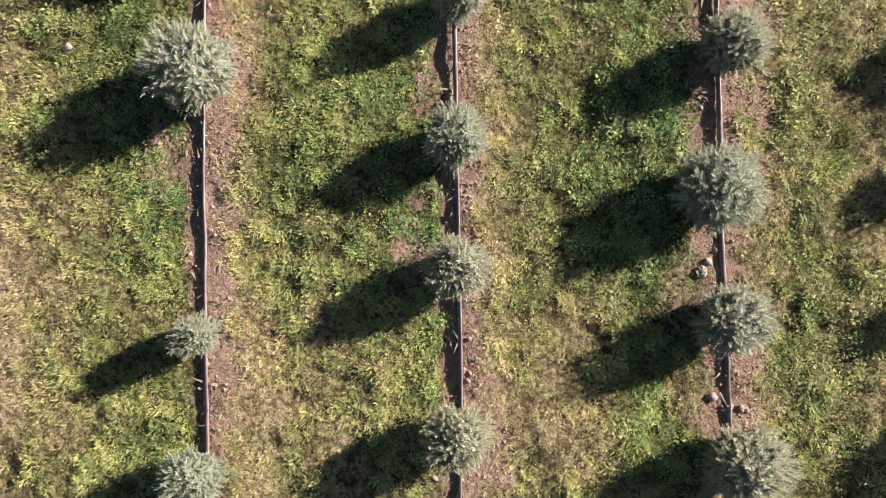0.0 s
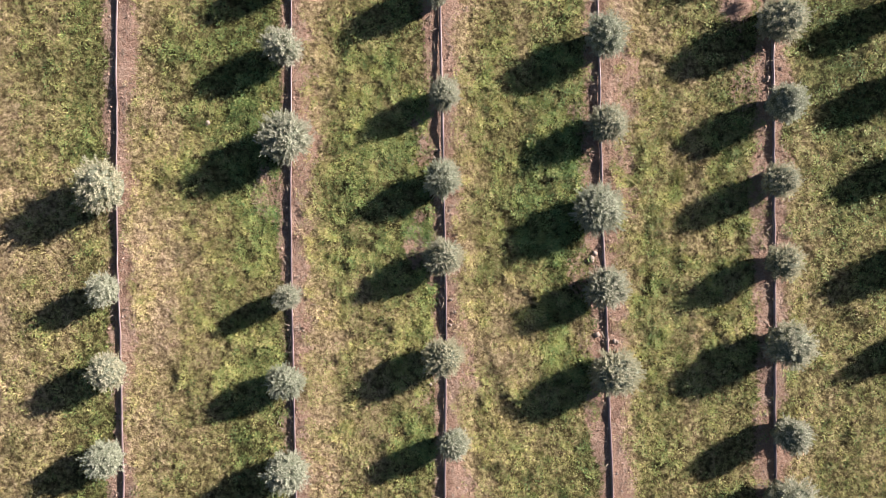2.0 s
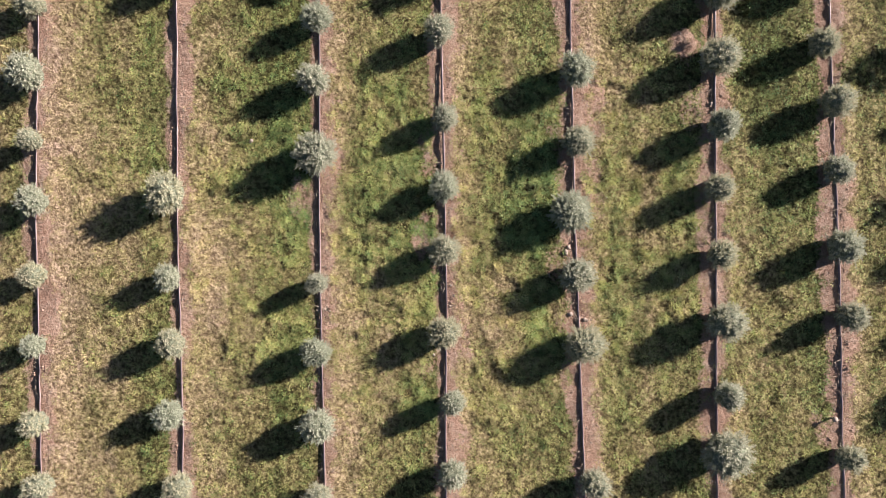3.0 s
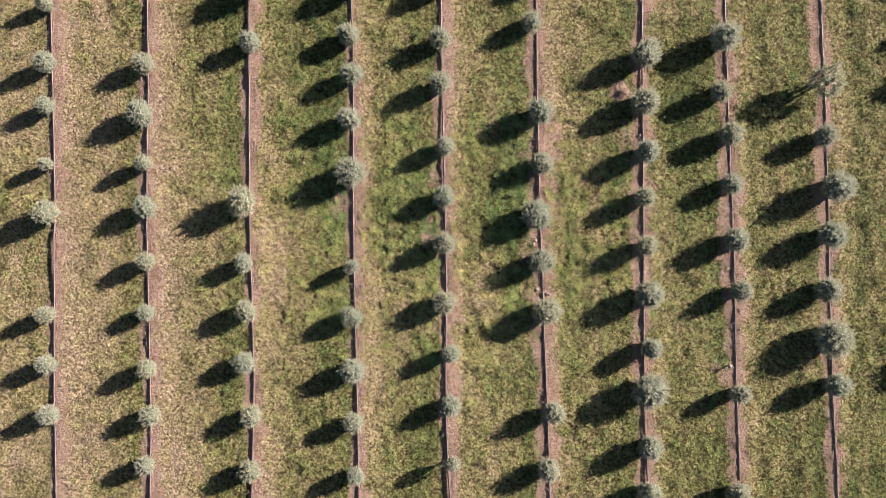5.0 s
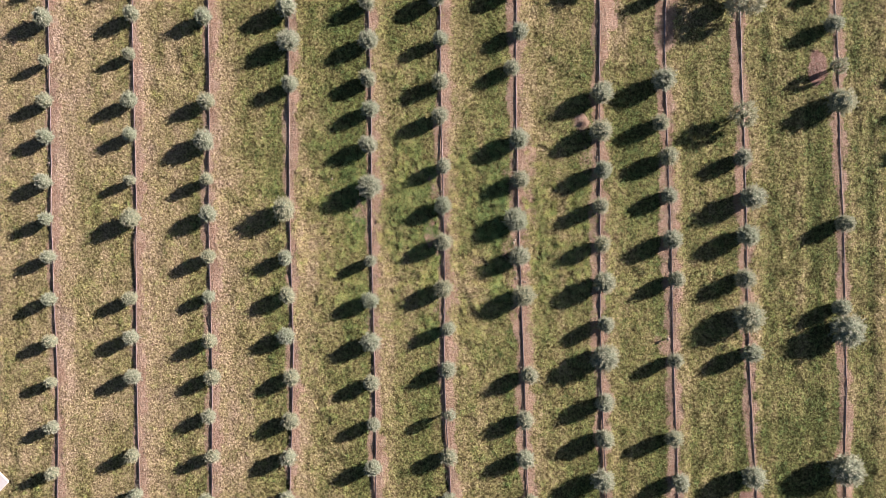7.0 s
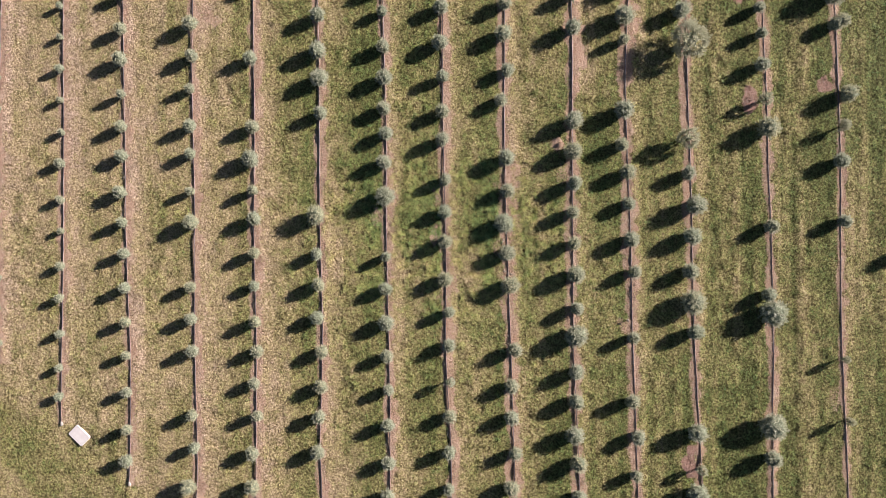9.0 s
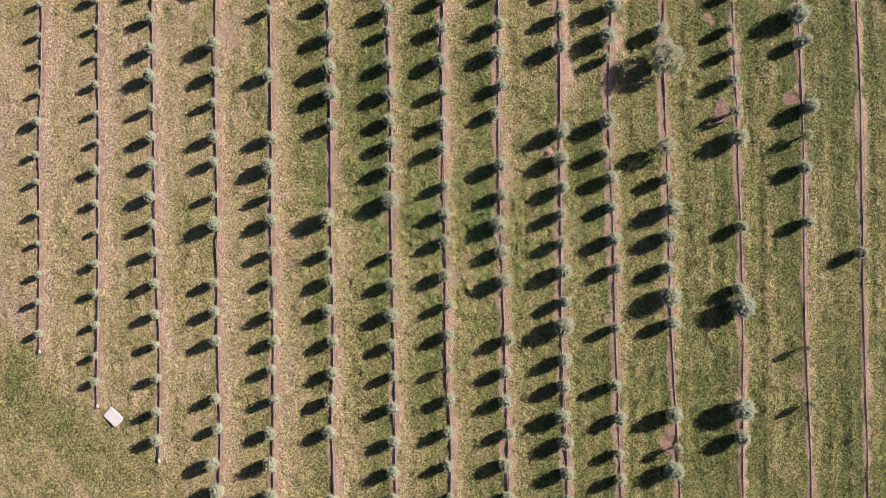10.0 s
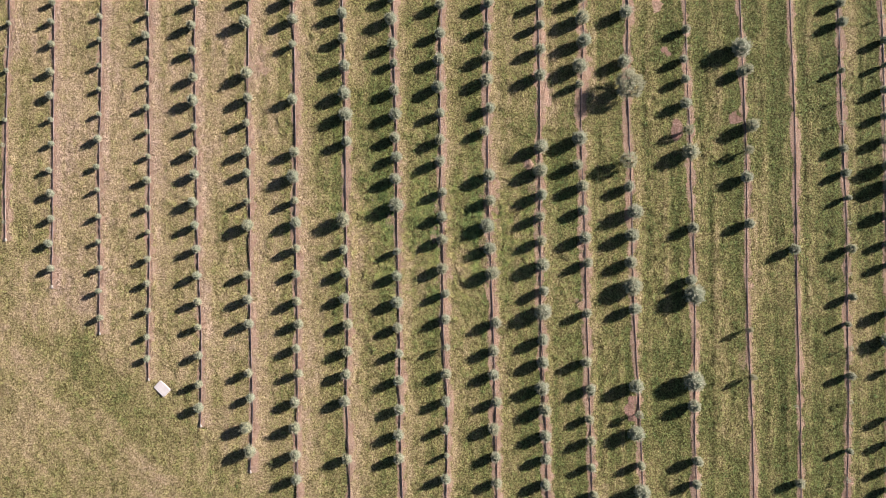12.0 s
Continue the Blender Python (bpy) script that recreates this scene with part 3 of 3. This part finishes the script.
        bmesh.ops.transform(bm, matrix=pose(xs[0] + 0.02, low - 0.05, zs[0] + 0.01, 0, 0, 12), verts=bm.verts)
        part("end_cap", bm, CAP, ob, "folded pale end of the line")


for number, (line, plants) in enumerate(planted):
    build_line(number, line)


# ---- lavender ----
def swelling(seed, d):
    """The uneven outline of a bush: how far it bulges in the direction d."""
    q = Vector(d) * 1.5 + Vector((seed * 7.3, 0, 0))
    full = (math.hypot(d[0], d[1]) ** 2.9 + abs(d[2]) ** 2.9) ** (-1 / 2.9)
    return full * (0.98 + 0.20 * noise.noise(q) + 0.22 * noise.noise(q * 2.3))


def shoots_mesh(seed, count, leaves, length, width, spread, lean, reach=1.0, corners=4, clusters=26):
    """Leaves of a bush one metre wide: shoots fan out of a mound in bunches, each a whorl of narrow leaves."""
    rnd = np.random.RandomState(seed)
    verts = []
    swell = rnd.uniform(0.9, 1.1, clusters)
    for k in range(count):
        bunch = k % clusters
        up = 1 - (bunch + 0.5) / clusters * spread
        turn = bunch * 2.39996 + 0.5 * swell[bunch]
        flat = math.sqrt(max(0.0, 1 - up * up))
        d = np.array([flat * math.cos(turn), flat * math.sin(turn), up])
        d = d + rnd.normal(0, 0.145 * math.sqrt(26 / clusters), 3)
        d /= np.linalg.norm(d)
        base = d * np.array([0.34, 0.34, 0.40]) * swelling(seed, d) * reach * swell[bunch] * (0.85 + 0.24 * rnd.rand()) + np.array([0, 0, 0.47])
        axis = d * (1.0, 1.0, 0.8) + np.array([0, 0, lean]) + (rnd.rand(3) - 0.5) * 1.3
        axis /= np.linalg.norm(axis)
        a = np.cross(axis, rnd.rand(3) - 0.5)
        a /= np.linalg.norm(a)
        b = np.cross(axis, a)
        long = 0.165 * (0.6 + 0.7 * rnd.rand())
        for j in range(leaves):
            s = (j + 0.5) / leaves
            phi = (j // 2) * 1.5708 + (j % 2) * 3.1416 + rnd.uniform(-0.25, 0.25)
            out = a * math.cos(phi) + b * math.sin(phi)
            opened = 0.85 - 0.45 * s
            way = axis * (1 - 0.5 * opened) + out * opened
            way /= np.linalg.norm(way)
            across = np.cross(way, axis)
            across /= np.linalg.norm(across) + 1e-6
            fold = np.cross(across, way)
            root = base + axis * long * s
            l, w = length * (1.15 - 0.45 * s) * (0.8 + 0.4 * rnd.rand()), width * (0.8 + 0.4 * rnd.rand())
            if corners == 4:
                verts += [root, root + way * l * 0.6 + across * w + fold * w * 0.4, root + way * l, root + way * l * 0.6 - across * w + fold * w * 0.4]
            else:
                verts += [root + way * l * 0.25 + across * w, root + way * l, root + way * l * 0.25 - across * w]
    verts = np.array(verts)
    verts[:, 2] = np.maximum(verts[:, 2], 0.03)
    return verts


def core_mesh(seed, rx, rz, subdivisions):
    bm = bmesh.new()
    bmesh.ops.create_icosphere(bm, subdivisions=subdivisions, radius=1.0)
    for v in bm.verts:
        k = swelling(seed, v.co) * (1 + 0.12 * noise.noise(v.co * 6.3 + Vector((seed, 2, 0))))
        v.co = Vector((v.co.x * rx * k, v.co.y * rx * k, 0.47 + v.co.z * rz * k))
    return bm


def stem_mesh(seed, height, wide):
    rnd = random.Random(seed)
    bm = bmesh.new()
    for k in range(5):
        a = k * 1.256 + rnd.random()
        foot = Vector((0.03 * math.cos(a), 0.03 * math.sin(a), -0.06))
        tip = Vector((wide * math.cos(a), wide * math.sin(a), height * (0.8 + 0.3 * rnd.random())))
        rings = []
        for s in (0.0, 0.5, 1.0):
            c = foot.lerp(tip, s) + Vector((0, 0, 0.06 * math.sin(s * 3.1)))
            r = 0.035 * (1 - 0.65 * s)
            rings.append([bm.verts.new(c + Vector((r * math.cos(t), r * math.sin(t), 0))) for t in (0, 1.26, 2.51, 3.77, 5.03)])
        for lo, hi in zip(rings, rings[1:]):
            for i in range(5):
                bm.faces.new((lo[i], lo[(i + 1) % 5], hi[(i + 1) % 5], hi[i]))
    return bm


def lavender_kind(seed, count, leaves, length, width, spread=1.25, lean=0.25, core=0.36, subdivisions=3, reach=1.0, corners=3, clusters=26):
    bush = new("lavender_bush")
    tagged(bush, category="lavender plant", group="lavender bushes in the rows")
    verts = shoots_mesh(seed, count, leaves, length, width, spread, lean, reach, corners, clusters)
    leaf = big_mesh("foliage", verts, corners, LAVENDER)
    leaf.parent = bush
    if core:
        # Added solid in place of dense inner leaves, to fill out the shadow.
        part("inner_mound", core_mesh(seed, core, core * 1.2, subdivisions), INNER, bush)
    part("woody_stem", stem_mesh(seed, 0.35 if core else 0.6, 0.12), WOOD, bush)
    return bush


close_kinds = [lavender_kind(s, 440, 24, 0.054, 0.0058, core=0.385, corners=4, reach=1.07, clusters=72, spread=1.4) for s in (5, 6, 7, 8)]
near_kinds = [lavender_kind(s, 300, 12, 0.085, 0.0115, core=0.385, reach=1.06, clusters=50, spread=1.4) for s in (1, 2, 3, 4)]
far_kinds = [lavender_kind(s, 170, 10, 0.12, 0.016, core=0.40, subdivisions=2, clusters=34, reach=1.04, spread=1.4) for s in (11, 12, 13, 14, 15)]
open_kinds = [lavender_kind(s, 210, 14, 0.10, 0.014, lean=0.45, core=0.17, subdivisions=2, reach=1.0, clusters=11, spread=1.1) for s in (41, 42)]
thin_kinds = [lavender_kind(s, 70, 11, 0.15, 0.013, lean=0.5, core=0.0, reach=0.9, clusters=9) for s in (21, 22)]
tall_kind = lavender_kind(31, 620, 14, 0.075, 0.0095, lean=0.6, core=0.2, reach=1.15, clusters=10, spread=1.15)

bush_random = random.Random(5)
# plants gone thin and twiggy
OPEN = {(7.39, 3.02), (9.78, 4.2), (12.1, 3.37), (0.23, -4.29), (7.77, -7.0), (12.24, -5.56), (12.14, -3.67)}


def plant_bush(x, y, d):
    near = abs(x) < 8.2 and abs(y) < 4.9
    if (x, y) in OPEN:
        kind, words = bush_random.choice(open_kinds), "loose twiggy grey-green lavender plant with gaps between its shoots"
    elif d < 0.2:
        kind, words = bush_random.choice(thin_kinds), "small sparse grey-green lavender plant beside the drip line"
    elif d > 0.9:
        kind, words = tall_kind, "large grey-green lavender bush with loose upright shoots"
    elif abs(x) < 2.6 and abs(y) < 2.1:
        kind, words = bush_random.choice(close_kinds), "rounded silvery grey-green lavender bush beside the drip line"
    elif near:
        kind, words = bush_random.choice(near_kinds), "rounded silvery grey-green lavender bush beside the drip line"
    else:
        kind, words = bush_random.choice(far_kinds), "rounded silvery grey-green lavender bush beside the drip line"
    if 0.2 <= d < 0.3 and kind not in open_kinds:
        words = "small young grey-green lavender bush beside the drip line"
    elif d > 0.5 and kind is not tall_kind and kind not in open_kinds:
        words = "large rounded silvery grey-green lavender bush overhanging the drip line"
    young = float(step(np.array(-x), 9.3, 12.0))
    tall = ((0.41 * d + 0.24) * (1 - young) + (0.62 * d + 0.08) * young) * bush_random.uniform(0.95, 1.06) * (0.95 if kind in close_kinds else 1.0)
    if kind in open_kinds:
        tall *= 1.15
    tall *= 1 + 0.07 * float(step(np.array(x), 2.0, 4.0))
    d = d * (1.03 if abs(x) < 2.6 and abs(y) < 2.1 else 1.06 - 0.18 * young + 0.05 * float(step(np.array(x), 2.0, 4.0)))
    wide = d * bush_random.uniform(0.88, 1.1)
    m = pose(x, y, ground_z(x, y) - 0.005, bush_random.uniform(-5, 5), bush_random.uniform(-5, 5), bush_random.uniform(0, 360))
    ob = copy_thing(kind, m @ Matrix.Diagonal((wide, d, tall, 1.0)))
    tagged(ob, words)


for line, plants in planted:
    for x, y, d in plants:
        plant_bush(x, y, d)
for kind in close_kinds + near_kinds + far_kinds + open_kinds + thin_kinds + [tall_kind]:
    for o in (*kind.children_recursive, kind):
        bpy.data.objects.remove(o)


# ---- grass, weeds and clods ----
def scatter(seed, count, half_x, half_y, keep):
    """Places in a rectangle round the middle, thinned by keep(x, y)."""
    rnd = np.random.RandomState(seed)
    x, y = (rnd.rand(count) * 2 - 1) * half_x, (rnd.rand(count) * 2 - 1) * half_y
    ok = rnd.rand(count) < keep(x, y)
    return x[ok], y[ok], rnd


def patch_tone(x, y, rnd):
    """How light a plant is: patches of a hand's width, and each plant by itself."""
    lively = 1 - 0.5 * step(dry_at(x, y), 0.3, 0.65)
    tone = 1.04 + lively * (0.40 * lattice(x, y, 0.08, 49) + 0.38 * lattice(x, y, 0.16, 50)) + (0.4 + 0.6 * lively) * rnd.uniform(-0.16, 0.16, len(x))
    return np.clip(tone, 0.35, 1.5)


def tufts(name, seed, count, half_x, half_y, keep, many, long, wide, spread, label):
    """Grass in tufts of that many blades, each tuft of one tint, leaning outwards from its middle."""
    cx, cy, rnd = scatter(seed, count, half_x, half_y, keep)
    clump = step(lattice(cx, cy, 0.13, 47) + 0.5 * lattice(cx, cy, 0.4, 45), -0.5, 0.6)
    dry = dry_at(cx, cy)
    mown = 1 + 0.4 * step(cx, 4.0, 9.0) * lattice(cx, cy * 0.03, 0.22, 13)
    grown = mown * (0.4 + 0.95 * clump + 0.35 * rnd.rand(len(cx))) * (1.15 - 0.5 * dry)
    tint = dry + (rnd.uniform(-0.1, 0.1, len(cx)) + 0.14 * lattice(cx, cy, 0.1, 53)) * (1.2 - dry) + 0.1 * (0.5 - clump)
    # Tall clumps toned lighter, low gaps darker: light and shade put into the colour.
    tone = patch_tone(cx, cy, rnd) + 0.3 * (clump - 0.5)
    n = len(cx) * many
    a = rnd.rand(n) * 2 * np.pi
    off = spread * np.sqrt(rnd.rand(n)) * 1.5
    x, y = np.repeat(cx, many) + off * np.cos(a), np.repeat(cy, many) + off * np.sin(a)
    a = a + rnd.normal(0, 0.9, n)
    tilt = np.radians(rnd.uniform(10, 70, n))
    l = long * rnd.uniform(0.5, 1.3, n) * np.repeat(np.clip(grown, 0.35, 1.25), many)
    w = wide * rnd.uniform(0.6, 1.3, n)
    way = np.stack([np.cos(a) * np.cos(tilt), np.sin(a) * np.cos(tilt), np.sin(tilt)], -1)
    across = np.stack([-np.sin(a), np.cos(a), rnd.uniform(-0.4, 0.4, n)], -1)
    root = np.stack([x, y, height_at(x, y) - 0.004], -1)
    tip = root + way * l[:, None]
    verts = np.stack([root + across * (w / 2)[:, None], tip, root - across * (w / 2)[:, None]], 1)
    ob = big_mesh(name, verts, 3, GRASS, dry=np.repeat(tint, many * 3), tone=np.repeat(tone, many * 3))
    tagged(ob, label, "grass", kind="stuff")


def falloff(x, y, rx, ry, soft):
    q = np.sqrt((x / rx) ** 2 + (y / ry) ** 2) + 0.12 * lattice(x, y, 0.9, 41)
    return 1 - step(q, 1 - soft, 1 + soft)


def cover(x, y):
    patchy = 0.5 + 0.5 * step(lattice(x, y, 0.13, 47) + 0.5 * lattice(x, y, 0.27, 48) + 0.4 * lattice(x, y, 0.5, 44), -0.45, 0.25)
    free = step(np.abs(side(x, y) + 0.02) + 0.05 * lattice(x, y, 0.13, 52), 0.05, 0.12) * step(np.hypot(x + 10.95, y + 5.93), 0.33, 0.38)
    return (1 - 0.95 * step(soil_at(x, y) + 0.35 * lattice(x, y, 0.11, 46), 0.3, 0.85)) * patchy * free


def close(x, y):
    return falloff(x, y, 3.9, 2.4, 0.25)


def middle(x, y):
    return falloff(x, y, 7.0, 4.2, 0.3)


SHORT = "short mixed green and straw-coloured grass between the rows"
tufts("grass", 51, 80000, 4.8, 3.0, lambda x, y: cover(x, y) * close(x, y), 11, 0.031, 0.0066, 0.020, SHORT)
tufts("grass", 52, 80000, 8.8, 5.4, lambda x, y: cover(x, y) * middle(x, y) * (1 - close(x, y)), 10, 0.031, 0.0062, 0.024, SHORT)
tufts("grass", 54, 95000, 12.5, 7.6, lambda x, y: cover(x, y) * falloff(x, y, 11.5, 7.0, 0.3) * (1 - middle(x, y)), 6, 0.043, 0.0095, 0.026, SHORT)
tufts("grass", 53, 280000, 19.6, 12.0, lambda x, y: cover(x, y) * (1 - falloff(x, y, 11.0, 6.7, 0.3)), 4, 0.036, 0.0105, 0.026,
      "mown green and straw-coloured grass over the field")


def rosettes(seed, count, half_x, half_y, keep, leaves, long, wide):
    """Low weeds: each a rosette of that many pointed leaves at uneven heights."""
    px, py, rnd = scatter(seed, count, half_x, half_y, keep)
    n = len(px)
    grown = rnd.uniform(0.55, 1.35, n)
    tone = np.clip(patch_tone(px, py, rnd) + 0.08, 0.65, 1.45)
    dry = dry_at(px, py) - 0.06 + rnd.uniform(-0.24, 0.24, n)
    a = (np.arange(leaves)[None, :] * 6.283 / leaves + rnd.rand(n, leaves) * 0.9 + rnd.rand(n, 1) * 6.283)
    rise = rnd.uniform(0.05, 0.9, (n, leaves))
    l = long * grown[:, None] * rnd.uniform(0.65, 1.2, (n, leaves))
    w = wide * grown[:, None] * rnd.uniform(0.75, 1.25, (n, leaves))
    c, s = np.cos(a), np.sin(a)
    root = np.stack([px[:, None] + c * 0.012, py[:, None] + s * 0.012,
                     height_at(px, py)[:, None] + 0.006 + 0.9 * long * grown[:, None] * rnd.rand(n, leaves)], -1)
    mid = root + np.stack([c, s, rise], -1) * (l * 0.55)[..., None]
    tip = root + np.stack([c, s, rise * 0.5], -1) * l[..., None]
    across = np.stack([-s, c, rnd.uniform(-0.3, 0.3, (n, leaves))], -1) * w[..., None]
    quads = np.stack([root, mid + across, tip, mid - across], 2)
    ob = big_mesh("weeds", quads, 4, WEED, dry=np.repeat(dry, leaves * 4), tone=np.repeat(tone, leaves * 4))
    tagged(ob, "low broad-leaved green weeds among the grass", "weeds", kind="stuff")


def lush(x, y):
    return cover(x, y) * (0.06 + 0.9 * step(lattice(x, y, 0.5, 61) + 0.5 * lattice(x, y, 0.15, 62) - 2.4 * (dry_at(x, y) - 0.42), -0.9, 0.6))


rosettes(71, 38000, 4.8, 3.0, lambda x, y: lush(x, y) * close(x, y), 9, 0.025, 0.0033)
rosettes(72, 46000, 8.8, 5.4, lambda x, y: lush(x, y) * middle(x, y) * (1 - close(x, y)), 6, 0.030, 0.0045)
rosettes(73, 60000, 19.0, 11.5, lambda x, y: lush(x, y) * (1 - middle(x, y)), 5, 0.036, 0.0062)


def clods(seed, count, half_x, half_y, size, material, label):
    x, y, rnd = scatter(seed, count, half_x, half_y, lambda x, y: step(soil_at(x, y), 0.35, 0.8))
    shape = np.array([(1, 0, 0), (0, 1, 0), (0, 0, 1), (-1, 0, 0), (0, -1, 0)])
    tris = np.array([(0, 1, 2), (1, 3, 2), (3, 4, 2), (4, 0, 2)])
    n = len(x)
    r = size * rnd.uniform(0.35, 1.0, n) ** 1.6
    a = rnd.rand(n) * 6.283
    pts = shape[None] * r[:, None, None] * rnd.uniform(0.6, 1.3, (n, 5, 3)) * np.array([1, 1, 0.7])
    c, s = np.cos(a)[:, None], np.sin(a)[:, None]
    pts = np.stack([pts[..., 0] * c - pts[..., 1] * s + x[:, None], pts[..., 0] * s + pts[..., 1] * c + y[:, None],
                    pts[..., 2] + height_at(x, y)[:, None]], -1)
    ob = big_mesh("clods", pts[:, tris].reshape(-1, 3), 3, material)
    tagged(ob, label, "soil clods", kind="stuff")


clods(81, 50000, 5.5, 3.6, 0.012, CLOD, "loose reddish soil crumbs along the drip lines")
clods(82, 90000, 19.0, 11.5, 0.024, CLOD, "loose reddish soil crumbs along the drip lines")
clods(83, 1100, 5.5, 3.6, 0.024, STONE, "scattered pale pebbles in the reddish soil")


def litter(seed, count, half_x, half_y, long, wide):
    x, y, rnd = scatter(seed, count, half_x, half_y, lambda x, y: step(soil_at(x, y), 0.15, 0.6))
    n = len(x)
    a = rnd.rand(n) * 6.283
    l, w = long * rnd.uniform(0.4, 1.2, n), wide * rnd.uniform(0.6, 1.4, n)
    z = height_at(x, y) + rnd.uniform(0.006, 0.02, n)
    c, s = np.cos(a), np.sin(a)
    ends = [np.stack([x - s * w, y + c * w, z], -1), np.stack([x + c * l, y + s * l, z + rnd.uniform(-0.003, 0.012, n)], -1), np.stack([x + s * w, y - c * w, z], -1)]
    ob = big_mesh("straw_litter", np.stack(ends, 1), 3, STRAW)
    tagged(ob, "dry straw and dead stalks lying on the bare soil", "straw", kind="stuff")


litter(84, 9000, 5.5, 3.6, 0.032, 0.0018)
litter(85, 60000, 19.0, 11.5, 0.09, 0.006)


# ---- single stones ----
def stone(x, y, size, seed):
    bm = bmesh.new()
    bmesh.ops.create_icosphere(bm, subdivisions=2, radius=1.0)
    for v in bm.verts:
        k = 1 + 0.35 * noise.noise(v.co * 1.3 + Vector((seed * 5.1, 0, 0))) + 0.1 * noise.noise(v.co * 4 + Vector((seed, 0, 0)))
        v.co = Vector((v.co.x * k * size, v.co.y * k * size * 0.8, v.co.z * k * size * 0.55))
    bmesh.ops.transform(bm, matrix=pose(0, 0, 0, 0, 0, seed * 47), verts=bm.verts)
    ob = part("stone", bm, STONE)
    ob.location = (x, y, ground_z(x, y) + size * 0.15)
    tagged(ob, "pale weathered field stone half sunk in the soil", "stone", "loose stones by the rows")


for k, (x, y, size) in enumerate([(-2.66, 1.46, 0.035), (1.83, -0.13, 0.042), (1.87, -0.06, 0.032), (1.89, -1.01, 0.04), (2.01, -1.08, 0.03),
                                  (2.09, -1.09, 0.028), (0.17, -0.9, 0.022), (0.18, -0.6, 0.02), (3.91, 2.0, 0.028), (2.12, -1.1, 0.025),
                                  (-0.06, -1.59, 0.025), (0.06, 0.27, 0.024), (-7.5, 0.14, 0.03), (-5.58, -0.48, 0.03), (-9.62, 1.85, 0.04)]):
    stone(x, y, size, k + 1)


# ---- a dead seedling in the bare strip ----
def dead_seedling(x, y):
    rnd = np.random.RandomState(9)
    verts = []
    for k in range(26):
        a, rise = k * 2.4 + rnd.rand(), rnd.uniform(0.1, 1.0)
        way = np.array([math.cos(a), math.sin(a), rise]) / math.sqrt(1 + rise * rise)
        ac = np.array([-math.sin(a), math.cos(a), 0.3])
        l = rnd.uniform(0.03, 0.065)
        verts += [np.zeros(3), way * l * 0.6 + ac * 0.004, way * l, way * l * 0.6 - ac * 0.004]
    ob = big_mesh("dead_seedling", np.array(verts), 4, STRAW)
    ob.location = (x, y, ground_z(x, y) + 0.004)
    tagged(ob, "small withered pale seedling in bare soil", "dead plant")


dead_seedling(-1.58, -0.93)


# ---- the white lid in the grass ----
def build_lid(x, y, turn):
    bm = bmesh.new()
    bmesh.ops.create_cube(bm, size=1.0)
    bmesh.ops.scale(bm, vec=(0.56, 0.40, 0.045), verts=bm.verts)
    upright = [e for e in bm.edges if abs(e.verts[0].co.z - e.verts[1].co.z) > 0.01]
    bmesh.ops.bevel(bm, geom=upright, offset=0.05, segments=5, affect="EDGES", profile=0.5)
    rim = [e for e in bm.edges if e.verts[0].co.z > 0.015 and e.verts[1].co.z > 0.015]
    bmesh.ops.bevel(bm, geom=rim, offset=0.012, segments=2, affect="EDGES", profile=0.5)
    lid = part("plastic_lid", bm, WHITE, smooth=False)
    lid.matrix_world = pose(x, y, ground_z(x, y) + 0.025, 1.2, -1.0, turn)
    tagged(lid, "off-white rectangular plastic lid with rounded corners lying in the grass", "lid")


build_lid(-10.95, -5.93, -44)


# ---- a short stake with a pale cap beside a drip line ----
def build_stake(x, y):
    bm = bmesh.new()
    bmesh.ops.create_cone(bm, cap_ends=True, segments=12, radius1=0.016, radius2=0.016, depth=0.12)
    ob = part("valve_stake", bm, TAPE, smooth=False)
    ob.location = (x, y, ground_z(x, y) + 0.035)
    bm = bmesh.new()
    bmesh.ops.create_cone(bm, cap_ends=True, segments=16, radius1=0.042, radius2=0.034, depth=0.03)
    bmesh.ops.translate(bm, vec=(0, 0, 0.07), verts=bm.verts)
    part("cap", bm, STONE, ob, "round dusty cap")
    tagged(ob, "short dark irrigation stake with a round dusty cap", "irrigation stake")


build_stake(5.62, -2.5)
